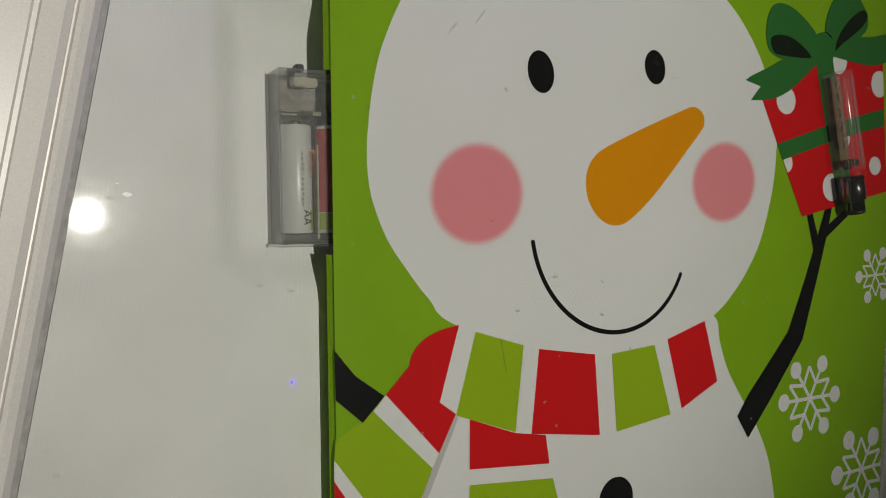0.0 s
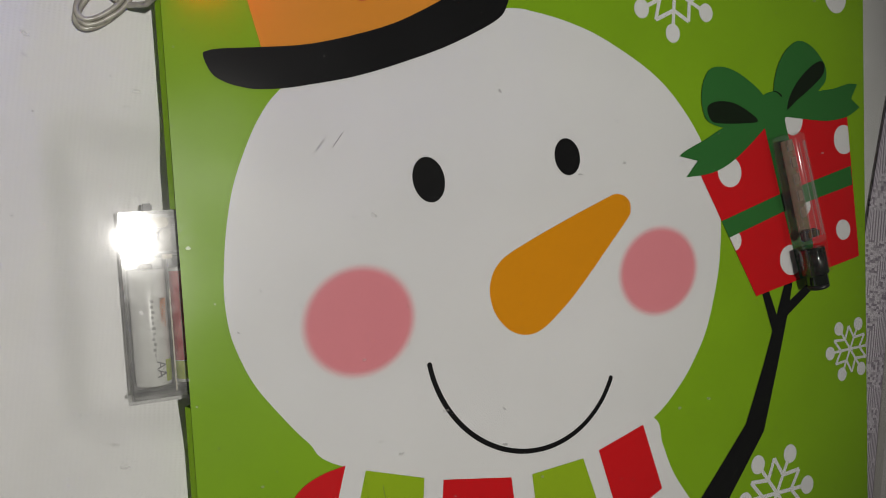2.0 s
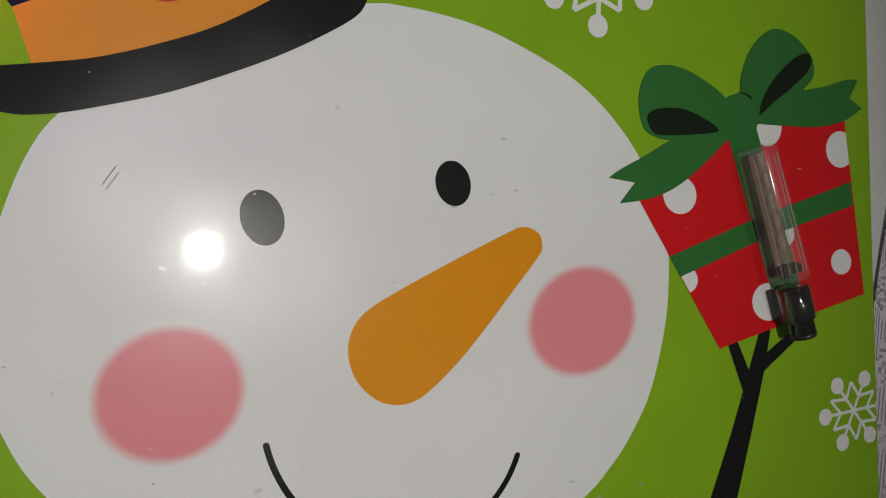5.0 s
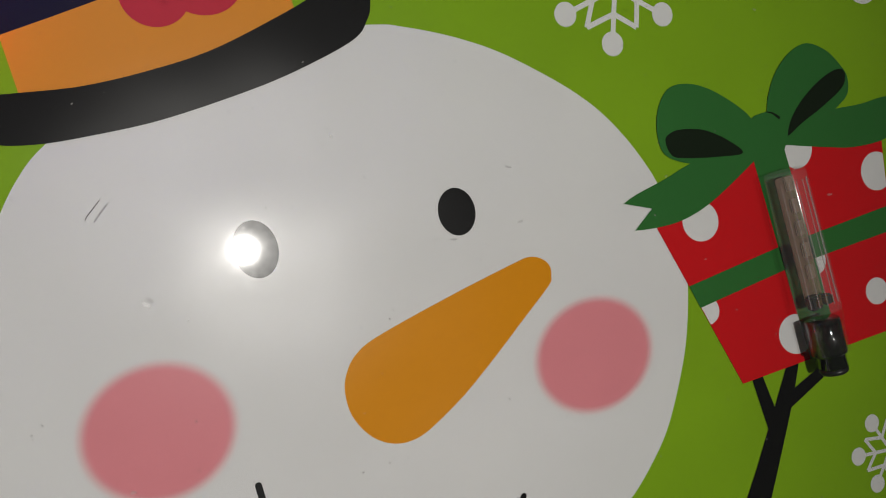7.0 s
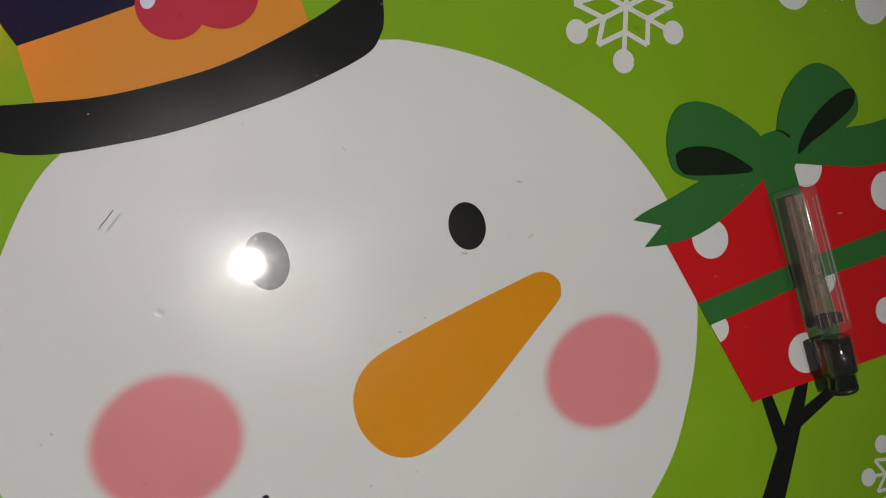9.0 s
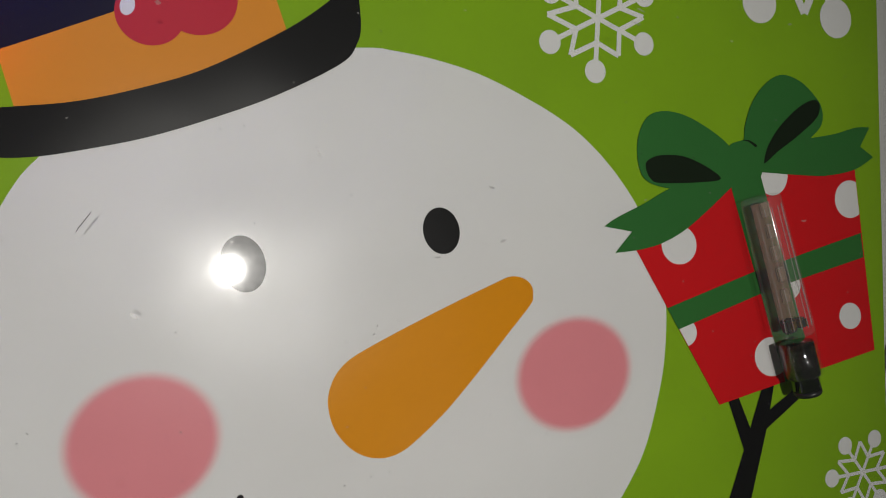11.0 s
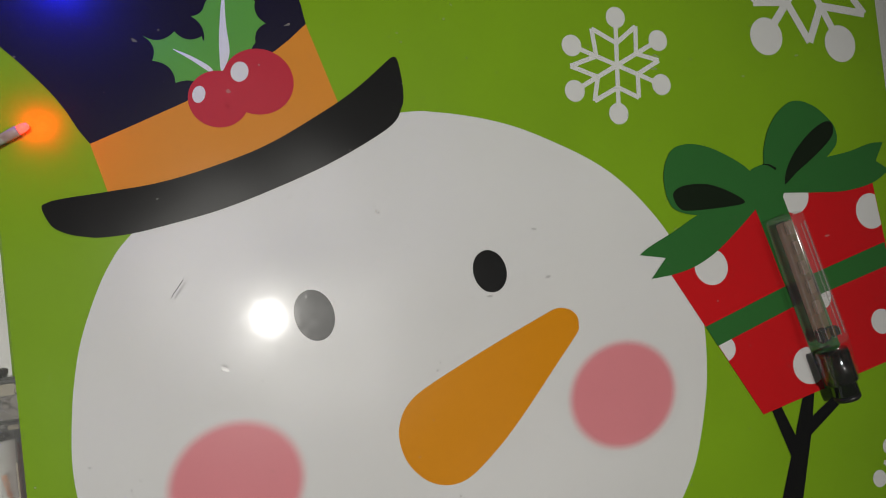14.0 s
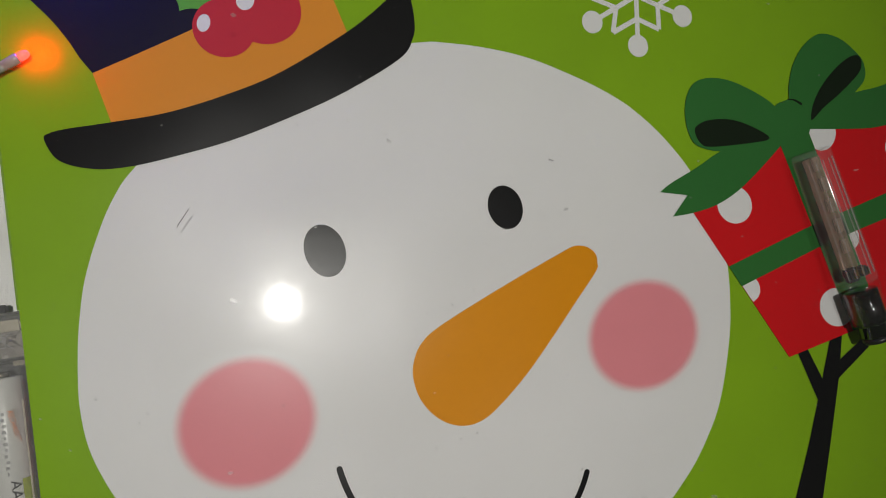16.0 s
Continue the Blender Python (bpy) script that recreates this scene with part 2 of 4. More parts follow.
def lace():
    """Lilac-grey woven curtain: vertical ribs with stepped pale and dark blocks."""
    m = material("woven_curtain", (0.5, 0.46, 0.5), rough=0.85, vary=0.15, scale=150, bump=0.5, bump_scale=1500)
    nt = m.node_tree
    b = nt.nodes["Principled BSDF"]
    co = nt.nodes.new("ShaderNodeTexCoord")

    def stepped(width, height):
        snap = nt.nodes.new("ShaderNodeVectorMath")
        snap.operation = "SNAP"
        snap.inputs[1].default_value = (width, 1.0, height)
        nt.links.new(co.outputs["Object"], snap.inputs[0])
        return snap.outputs["Vector"]

    rib = nt.nodes.new("ShaderNodeTexWave")
    rib.bands_direction = "X"
    rib.inputs["Scale"].default_value = 0.314 / 0.0021
    rib.inputs["Distortion"].default_value = 0.8
    nt.links.new(co.outputs["Object"], rib.inputs["Vector"])
    cells, zones = nt.nodes.new("ShaderNodeTexWhiteNoise"), nt.nodes.new("ShaderNodeTexNoise")
    nt.links.new(stepped(0.0021, 0.0017), cells.inputs["Vector"])
    nt.links.new(stepped(0.0042, 0.0034), zones.inputs["Vector"])
    zones.inputs["Scale"].default_value, zones.inputs["Detail"].default_value = 38.0, 1.0
    gate = nt.nodes.new("ShaderNodeMapRange")
    gate.inputs["From Min"].default_value, gate.inputs["From Max"].default_value = 0.50, 0.52
    nt.links.new(zones.outputs["Fac"], gate.inputs["Value"])
    pick = nt.nodes.new("ShaderNodeMix")
    pick.data_type = "FLOAT"
    nt.links.new(gate.outputs["Result"], pick.inputs["Factor"])
    nt.links.new(rib.outputs["Fac"], pick.inputs["A"])
    nt.links.new(cells.outputs["Value"], pick.inputs["B"])
    ramp = nt.nodes.new("ShaderNodeValToRGB")
    ramp.color_ramp.elements[0].color, ramp.color_ramp.elements[1].color = (0.34, 0.29, 0.36, 1), (0.80, 0.74, 0.82, 1)
    ramp.color_ramp.elements[0].position, ramp.color_ramp.elements[1].position = 0.10, 0.62
    nt.links.new(pick.outputs["Result"], ramp.inputs["Fac"])
    nt.links.new(ramp.outputs["Color"], b.inputs["Base Color"])
    return m


CLOTH, LACE = cloth(), lace()


# ---- mesh helpers ----
def part(name, bm, mat, parent=None, label="", smooth=False):
    """Links a bmesh as one mesh object under a thing or a part."""
    me = bpy.data.meshes.new(name)
    bm.to_mesh(me)
    bm.free()
    me.materials.append(mat)
    if smooth:
        for p in me.polygons:
            p.use_smooth = True
    ob = new(name, me)
    if parent:
        ob.parent = parent
    if label:
        tagged(ob, label)
    return ob


def thing(name, label, category, at=None, group="", kind=""):
    ob = new(name)
    ob.empty_display_size = 0.02
    if at is not None:
        ob.matrix_world = at
    return tagged(ob, label, category, group, kind)


def box(x0, x1, y0, y1, z0, z1, bevel=0.0, bm=None):
    bm = bm or bmesh.new()
    geo = bmesh.ops.create_cube(bm, size=1)["verts"]
    for v in geo:
        v.co = Vector(((x0 + x1) / 2 + v.co.x * (x1 - x0), (y0 + y1) / 2 + v.co.y * (y1 - y0), (z0 + z1) / 2 + v.co.z * (z1 - z0)))
    if bevel:
        edges = list({e for v in geo for e in v.link_edges})
        bmesh.ops.bevel(bm, geom=edges, offset=bevel, segments=2, affect="EDGES")
    return bm


def lathe(profile, axis="Z", steps=32, bm=None, m=None):
    """Turns a profile of (radius, height) about z."""
    bm = bm or bmesh.new()
    rings = []
    for r, h in profile:
        rings.append([bm.verts.new((r * math.cos(2 * math.pi * i / steps), r * math.sin(2 * math.pi * i / steps), h)) for i in range(steps)])
    for a, b in zip(rings, rings[1:]):
        for i in range(steps):
            bm.faces.new((a[i], a[(i + 1) % steps], b[(i + 1) % steps], b[i]))
    for ring in (rings[0][::-1], rings[-1]):
        bm.faces.new(ring)
    bmesh.ops.remove_doubles(bm, verts=bm.verts, dist=1e-6)
    bmesh.ops.recalc_face_normals(bm, faces=bm.faces)
    if m is not None:
        bm.transform(m)
    return bm


def curve(points, closed=True, steps=10):
    """A smooth line through a few points."""
    n = len(points)
    out = []
    for i in range(n if closed else n - 1):
        pick = [points[(i + k) % n] if closed else points[min(max(i + k, 0), n - 1)] for k in (-1, 0, 1, 2)]
        p0, p1, p2, p3 = (np.array(p, float) for p in pick)
        for s in range(steps):
            t = s / steps
            out.append(tuple(0.5 * (2 * p1 + (p2 - p0) * t + (2 * p0 - 5 * p1 + 4 * p2 - p3) * t * t + (3 * p1 - p0 - 3 * p2 + p3) * t ** 3)))
    if not closed:
        out.append(tuple(points[-1]))
    return out


def oval(cx, cz, a, b, turn=0.0, start=0.0, end=360.0, steps=72):
    """Points round an ellipse, in millimetres; turn in degrees."""
    c, s = math.cos(radians(turn)), math.sin(radians(turn))
    out = []
    full = end - start >= 360
    for i in range(steps if full else steps + 1):
        w = radians(start + (end - start) * i / steps)
        u, v = a * math.cos(w), b * math.sin(w)
        out.append((cx + u * c - v * s, cz + u * s + v * c))
    return out


def shape(points, layer, bm=None, centre=(0, 0), size=(1, 1)):
    """A flat printed area from millimetre outlines, its layer of ink a little proud of those below."""
    bm = bm or bmesh.new()
    y = -0.00004 * layer
    vs = [bm.verts.new(((x - centre[0]) * 0.001 / size[0], y, (z - centre[1]) * 0.001 / size[1])) for x, z in points]
    f = bm.faces.new(vs)
    f.normal_update()
    if f.normal.y > 0:
        f.normal_flip()
    return bm


def stroke(points, widths, layer, bm=None, caps=True):
    """A printed line of the given half widths along a row of points."""
    bm = bm or bmesh.new()
    n = len(points)
    left, right = [], []
    for i, (x, z) in enumerate(points):
        a, b = points[max(i - 1, 0)], points[min(i + 1, n - 1)]
        dx, dz = b[0] - a[0], b[1] - a[1]
        d = math.hypot(dx, dz)
        w = widths[0] + (widths[1] - widths[0]) * i / (n - 1)
        left.append((x - dz / d * w, z + dx / d * w))
        right.append((x + dz / d * w, z - dx / d * w))
    ring = left + right[::-1]
    if caps:
        head, tail = [], []
        for (px, pz), store, k in ((points[-1], head, -1), (points[0], tail, 0)):
            q = points[-2] if k else points[1]
            ang = math.atan2(pz - q[1], px - q[0])
            w = widths[1] if k else widths[0]
            store.extend((px + w * math.cos(ang + s), pz + w * math.sin(ang + s)) for s in (1.05, 0.52, 0, -0.52, -1.05))
        ring = left + head + right[::-1] + tail
    return shape(ring, layer, bm)


def wire(name, points, radius, mat, parent, steps=8, label=""):
    """A round cable through points in metres."""
    path = [Vector(p) for p in curve(points, closed=False, steps=steps)]
    bm = bmesh.new()
    rings = []
    for i, p in enumerate(path):
        d = (path[min(i + 1, len(path) - 1)] - path[max(i - 1, 0)]).normalized()
        u = d.cross(Vector((0.2, 1, 0.1))).normalized()
        v = d.cross(u)
        rings.append([bm.verts.new(p + radius * (math.cos(k * math.pi / 4) * u + math.sin(k * math.pi / 4) * v)) for k in range(8)])
    for a, b in zip(rings, rings[1:]):
        for k in range(8):
            bm.faces.new((a[k], a[(k + 1) % 8], b[(k + 1) % 8], b[k]))
    bm.faces.new(rings[0][::-1])
    bm.faces.new(rings[-1])
    return part(name, bm, mat, parent, label, smooth=True)


# The bag and all that hangs with it lean in the window; LEAN_ALL turns their drawing upright with the window.
LEAN_ALL = pose(0, 0, 0, 0, -2.8, 0)

# ---- the window ----
TOP, SILL, LEFT, RIGHT = 0.36, -0.335, -0.2132, 0.4050


def member(name, sides, length, place, mat, parent):
    """Extrudes a profile of (across, depth) along a frame member."""
    bm = bmesh.new()
    a = [bm.verts.new((x, y, 0)) for x, y in sides]
    b = [bm.verts.new((x, y, length)) for x, y in sides]
    n = len(sides)
    for i in range(n):
        bm.faces.new((a[i], a[(i + 1) % n], b[(i + 1) % n], b[i]))
    bm.faces.new(a[::-1])
    bm.faces.new(b)
    bmesh.ops.recalc_face_normals(bm, faces=bm.faces)
    bm.transform(place)
    return part(name, bm, mat, parent)


# across: from the glass outwards; depth: towards the viewer is minus
BEAD = [(0.0, -0.020), (0.0012, -0.033), (0.0035, -0.0385), (0.0062, -0.040), (0.0078, -0.0396), (0.0086, -0.0378), (0.0092, -0.0378), (0.0092, -0.012), (0.0, -0.012)]
SASH = [(0.0093, -0.010), (0.0093, -0.0405), (0.0118, -0.0428), (0.0185, -0.0440), (0.0192, -0.0425), (0.0206, -0.0425), (0.0213, -0.0440),
        (0.0300, -0.0446), (0.0306, -0.0432), (0.0318, -0.0432), (0.0324, -0.0446), (0.0400, -0.0440), (0.0420, -0.0405), (0.0420, -0.010)]
SEAL = [(-0.0018, -0.0195), (-0.0012, -0.0240), (0.0006, -0.0255), (0.0006, -0.0195)]
window_frame = thing("window_frame", "white ridged plastic window frame with grey rubber gasket", "window frame", kind="structure")
for m0, length in ((Matrix.Translation((LEFT, 0, SILL - 0.05)) @ Matrix.Scale(-1, 4, (1, 0, 0)), TOP - SILL + 0.1),
                   (Matrix.Translation((RIGHT, 0, SILL - 0.05)), TOP - SILL + 0.1),
                   (Matrix.Translation((LEFT - 0.042, 0, TOP)) @ pose(0, 0, 0, 0, 90, 0) @ Matrix.Scale(-1, 4, (1, 0, 0)), RIGHT - LEFT + 0.084),
                   (Matrix.Translation((LEFT - 0.042, 0, SILL)) @ pose(0, 0, 0, 0, 90, 0), RIGHT - LEFT + 0.084)):
    member("sash", SASH, length, m0, PVC, window_frame)
    member("glazing_bead", BEAD, length, m0, PVC, window_frame)
    member("gasket", SEAL, length, m0, GASKET, window_frame)
pane = tagged(part("window_pane", box(LEFT - 0.004, RIGHT + 0.004, -0.0235, -0.0195, SILL - 0.004, TOP + 0.004), GLASS), "clear window pane, dusty, with dried spots", "window pane", kind="structure")
pane.visible_shadow = False
inner_sill = tagged(part("window_sill", box(-0.30, 0.45, -0.019, 0.12, SILL - 0.03, SILL, 0.003), PVC), "white plastic inner window sill", "window sill", kind="structure")


def wall(name, x0, x1, z0, z1):
    return tagged(part(name, box(x0, x1, -0.040, 0.006, z0, z1, 0.002), RENDERED), "cream rendered wall beside the window", "wall", kind="structure")


wall("wall_west", -0.95, LEFT - 0.0455, -1.2, 1.2)
wall("wall_east", RIGHT + 0.0455, 1.05, -1.2, 1.2)
wall("wall_above", LEFT - 0.045, RIGHT + 0.045, TOP + 0.045, 1.2)
wall("wall_below", LEFT - 0.045, RIGHT + 0.045, -1.2, SILL - 0.045)

# the blind: a sheet with slight waves and thickness
bm = bmesh.new()
nx, nz = 180, 110


def ease(v):
    v = min(1.0, max(0.0, v))
    return v * v * (3 - 2 * v)


grid = []
for side in (0, 1):
    for j in range(nz + 1):
        for i in range(nx + 1):
            x, z = -0.258 + 0.72 * i / nx, SILL + 0.002 + (TOP + 0.03 - SILL) * j / nz
            near = ease((-0.0935 - 0.186 * z - x) / 0.016)
            pushed = ease((x + 0.160 + 0.19 * z) / 0.018) * ease((z + 0.042) / 0.022) * ease((0.096 - z) / 0.022)
            y = 0.0236 - 0.0095 * near * (1 - pushed) + 0.0005 * noise.noise(Vector((x * 9, 0, z * 6))) + 0.0006 * side
            grid.append(bm.verts.new((x, y, z)))
for side in (0, 1):
    o = side * (nx + 1) * (nz + 1)
    for j in range(nz):
        for i in range(nx):
            q = [grid[o + j * (nx + 1) + i], grid[o + j * (nx + 1) + i + 1], grid[o + (j + 1) * (nx + 1) + i + 1], grid[o + (j + 1) * (nx + 1) + i]]
            bm.faces.new(q if side == 0 else q[::-1])
tagged(part("window_blind", bm, CLOTH, smooth=True), "white ribbed fabric blind drawn down behind the glass", "blind")

# the curtain: folds that hang beside the blind, its edge sweeping outwards towards the top
bm = bmesh.new()
nx, nz = 70, 50
rows = []
for j in range(nz + 1):
    z = SILL + 0.003 + (TOP + 0.03 - SILL) * j / nz
    edge = 0.3120 + 0.009 * math.sin((z - 0.02) * 5) + 0.22 * max(0.0, z - 0.03) ** 2 * 1.5
    row = []
    for i in range(nx + 1):
        s = i / nx
        x = edge + (0.3491 - edge) * s
        y = 0.0212 + 0.0011 * math.sin(s * 7 + 0.5 * math.sin(z * 9)) * min(1, s * 6)
        row.append(bm.verts.new((x, y, z)))
    rows.append(row)
for j in range(nz):
    for i in range(nx):
        bm.faces.new((rows[j][i], rows[j][i + 1], rows[j + 1][i + 1], rows[j + 1][i]))
back = bmesh.ops.duplicate(bm, geom=bm.faces[:])["geom"]
for g in back:
    if isinstance(g, bmesh.types.BMVert):
        g.co.y += 0.001
tagged(part("curtain", bm, LACE, smooth=True), "mauve-grey woven curtain with stepped pale motifs", "curtain")

# a second, inner frame beside the curtain
inner_frame = thing("inner_frame", "white ridged plastic inner frame beside the curtain", "window frame", kind="structure")
member("post", [(0.0, 0.0226), (0.0003, 0.0215), (0.0026, 0.0180), (0.0060, 0.0175), (0.0066, 0.0186), (0.0080, 0.0186), (0.0086, 0.0172), (0.0150, 0.0168), (0.0156, 0.0180), (0.0170, 0.0180), (0.0176, 0.0166), (0.0300, 0.0160), (0.0300, 0.0226)], TOP - SILL - 0.004, Matrix.Translation((0.3492, 0, SILL + 0.002)), PVC, inner_frame)

# the room behind: a plain dark back that closes the place
tagged(part("wall_room", box(-0.95, 1.05, 1.4, 1.5, -1.2, 1.2), RENDERED), "plain cream wall of the room behind", "wall", kind="structure")

for name, x0, x1, y0, y1, z0, z1 in (("room_side_west", -1.0, -0.95, 0.006, 1.5, -1.2, 1.2), ("room_side_east", 1.05, 1.10, 0.006, 1.5, -1.2, 1.2)):
    tagged(part(name, box(x0, x1, y0, y1, z0, z1), RENDERED), "plain cream side wall of the room", "wall", kind="structure")
tagged(part("ceiling", box(-1.0, 1.1, 0.006, 1.5, 1.2, 1.25), RENDERED), "plain cream ceiling of the room", "ceiling", kind="structure")
tagged(part("floor", box(-1.0, 1.1, 0.006, 1.5, -1.25, -1.2), RENDERED), "plain pale floor of the room", "floor", kind="structure")

# ---- the gift bag ----
gift_bag = thing("gift_bag", "large green laminated paper gift bag printed with a smiling snowman", "gift bag", LEAN_ALL)


def edge_left(z):
    return -110.5 - (z - 17) * 0.1435


def edge_right(z):
    return 301.8 - (z - 2) * 0.098


BAG_TOP, BAG_LOW = 330.0, -318.0
outline = [(edge_left(BAG_LOW + 14), BAG_LOW + 14), (edge_right(BAG_LOW - 30), BAG_LOW - 30), (edge_right(BAG_TOP - 20), BAG_TOP - 20), (edge_left(BAG_TOP + 20), BAG_TOP + 20)]
bm = shape(outline, 0)
ext = bmesh.ops.extrude_face_region(bm, geom=bm.faces[:])["geom"]
for v in ext:
    if isinstance(v, bmesh.types.BMVert):
        v.co.y += 0.0006
bmesh.ops.recalc_face_normals(bm, faces=bm.faces)
front = part("front_panel", bm, GREEN, gift_bag)


def side(name, z0, z1, sign):
    """A side wall of the bag, folded back from the front panel's edge with a crease down its middle."""
    bm = bmesh.new()
    e, lift = (edge_left, 1) if sign < 0 else (edge_right, -0.3)
    cols = []
    for z in (z0, z1):
        x = e(z) * 0.001
        cols.append([bm.verts.new((x + dx * -sign, y, z * 0.001)) for dx, y in ((0, 0.0007), (0.0003, 0.0013), (-0.0019 * lift, 0.0042), (0.0020, 0.0125), (0.010, 0.0185), (0.011, 0.0185), (0.0030, 0.0129), (-0.0019 * lift + 0.0010, 0.0052), (0.0013, 0.0020), (0.0012, 0.0007))])
    n = len(cols[0])
    for i in range(n):
        bm.faces.new((cols[0][i], cols[0][(i + 1) % n], cols[1][(i + 1) % n], cols[1][i]))
    bm.faces.new(cols[0])
    bm.faces.new(cols[1])
    bmesh.ops.recalc_face_normals(bm, faces=bm.faces)
    return part(name, bm, GREEN, gift_bag)


side("side_panel", BAG_LOW + 12, -16, -1)
side("side_panel", 64.5, BAG_TOP, -1)
side("side_panel", BAG_LOW, BAG_TOP - 20, 1)
part("back_panel", box(-0.085, 0.262, 0.0190, 0.0196, -0.30, 0.31), KRAFT, gift_bag)


def printed(name, bm, mat, label=""):
    return part(name, bm, mat, front, label)


# body, head and face
printed("body_print", shape(curve([(-28, -68), (20, -40), (100, -20), (134.5, -26.5), (142, -41), (151, -57.5), (166, -75), (182, -92), (199, -120), (212, -170), (210, -240), (180, -300), (40, -312), (-60, -306), (-88, -240), (-75, -140)]), 1), WHITE, "white printed body")
printed("head_print", shape(curve([(-97.0, 46), (-97.0, 60), (-95.6, 76), (-91.8, 92.3), (-86.8, 106.5), (-79.4, 118.8), (-58, 143), (-20, 166), (28.6, 176.0), (42, 177.1), (60, 176.3), (78.3, 173.5), (96, 168.2), (114.5, 161.0), (129, 152.8), (143, 141.2), (155.8, 126.6), (166.2, 108.5), (172.4, 88), (173.8, 68), (172.6, 50), (167.6, 25.0), (160, 7.5), (150, -8), (134, -24.4), (100, -45), (45, -62), (-38.0, -43.0), (-56, -31.2), (-70.3, -17.8), (-81, -6), (-88.6, 6.5), (-93, 17), (-96, 31)], steps=6), 2), WHITE, "white printed round head")
printed("eye_print", shape(oval(-7.4, 88.4, 10.7, 8.1, -70.6), 3), BLACK, "black printed oval eye")
printed("eye_print", shape(oval(67.9, 108.2, 9.4, 7.6, -72.2), 3), BLACK, "black printed oval eye")
for cx, cz, a, b in ((-35.9, 21.8, 29.2, 27.0), (131.2, 54.2, 29.4, 25.8)):
    bm = shape(oval(0, 0, 1000, 1000), 0)
    cheek = printed("cheek_print", bm, PINK, "soft pink printed cheek")
    cheek.location, cheek.scale = (cx * 0.001, -0.00013, cz * 0.001), (a * 0.001, 1, b * 0.001)
    cheek.rotation_euler = (0, radians(-24), 0)
printed("nose_print", shape(curve([(98.6, 92.3), (102.5, 92.6), (106.3, 91.4), (108.9, 88.8), (109.5, 85.2), (108.6, 81.4), (97.9, 66.4), (86.8, 50.9), (75.9, 36.8), (65.1, 25.4), (58.6, 20.2), (52.0, 17.9), (45.0, 18.4), (38.0, 21.9), (31.6, 29.0), (28.5, 38.4), (29.4, 46.2), (32.3, 51.8), (37.6, 56.9), (51.0, 65.5), (73.1, 78.5), (93.8, 90.0)], steps=6), 4), ORANGE, "orange printed carrot nose")
printed("mouth_print", stroke(oval(51.3, 15.5, 56.6, 52.8, -50, start=-114.5, end=32.0, steps=48), (1.25, 1.25), 3), BLACK, "thin black printed smile")

# hat
printed("crown_print", shape([(-13.9, 210.8), (-16.2, 219.1), (-34.8, 263.3), (-59, 319), (-119, 319)] + curve([(-157.5, 234), (-145.5, 206.6), (-131.8, 192.3), (-121.5, 183.5), (-111, 173.7), (-104.6, 166.1), (-100.3, 159.8), (-95.5, 154.1)], False) + [(-92.5, 148), (-7, 193)], 3), NAVY, "near-black navy printed hat crown")
printed("hat_band_print", shape([(-95.5, 154.1), (-79.8, 162.8), (-61, 173.5), (-26.1, 198.1), (-20.5, 203.5), (-13.9, 210.8), (0.6, 177.6), (-30, 149), (-87.3, 133.0)], 4), BAND, "orange printed hat band")
printed("brim_print", shape(curve([(-111.4, 128.0), (-109.8, 130.2), (-104, 132.2), (-88.5, 135.6), (-68.6, 140.5), (-47, 148.9), (-26.5, 159.2), (-2.2, 176.3), (9.6, 186.3), (19.1, 196.0), (23.5, 200.0), (26, 197.6), (28.4, 185.1), (27.6, 177.4), (22.1, 168.6), (-1, 152.7), (-25, 139.9), (-46, 130.3), (-66.5, 123.2), (-79, 119.5), (-89, 117.7), (-95, 117.6), (-102.0, 118.6), (-107.6, 121.4)], steps=6), 5), BLACK, "curved black printed hat brim")


def scallops(tips, depth):
    """A spiny outline: hollow arcs between the tips."""
    out = []
    n = len(tips)
    for i in range(n):
        (x0, z0), (x1, z1) = tips[i], tips[(i + 1) % n]
        for s in range(8):
            t = s / 8
            k = depth * 4 * t * (1 - t)
            out.append((x0 + (x1 - x0) * t - (z1 - z0) * k, z0 + (z1 - z0) * t + (x1 - x0) * k))
    return out


printed("leaf_print", shape(scallops([(-79.6, 198.1), (-75.1, 188.0), (-65.9, 179.7), (-52.0, 176.0), (-44.0, 190.0), (-56.5, 200.0), (-67.2, 200.9)], 0.22), 6), LEAF, "green printed holly leaf")
printed("leaf_print", shape(scallops([(-58.0, 186.0), (-35.2, 190.0), (-35.2, 199.5), (-31.3, 208.0), (-36.0, 217.0), (-40.0, 232.0), (-50.0, 240.0), (-58.0, 230.0), (-56.0, 213.5), (-61.0, 207.9), (-55.7, 197.4)], 0.18), 6), LEAF, "green printed holly leaf")
printed("leaf_print", shape(oval(-52.0, 190.0, 8.0, 9.5), 6.1), LEAF, "green printed holly leaf")
printed("vein_print", shape(curve([(-67.6, 193.6), (-60, 191.2), (-52.7, 187.4), (-52.2, 185), (-60, 189.5)], steps=5), 7), WHITE, "white printed leaf vein")
printed("vein_print", shape(curve([(-48.9, 222), (-49.8, 205), (-49.5, 195), (-48.3, 186.0), (-45.4, 194), (-47.2, 206)], steps=5), 7), WHITE, "white printed leaf vein")
printed("berry_print", shape(oval(-33.6, 183.0, 14.4, 13.9), 8), BERRY, "red printed berry")
printed("berry_print", shape(oval(-49.0, 174.4, 12.0, 11.8), 8.5), BERRY, "red printed berry")
printed("glint_print", shape(oval(-41.2, 186.5, 4.3, 3.5, 75), 9), WHITE)
printed("glint_print", shape(oval(-56.8, 175.7, 3.6, 2.5, 80), 9), WHITE)

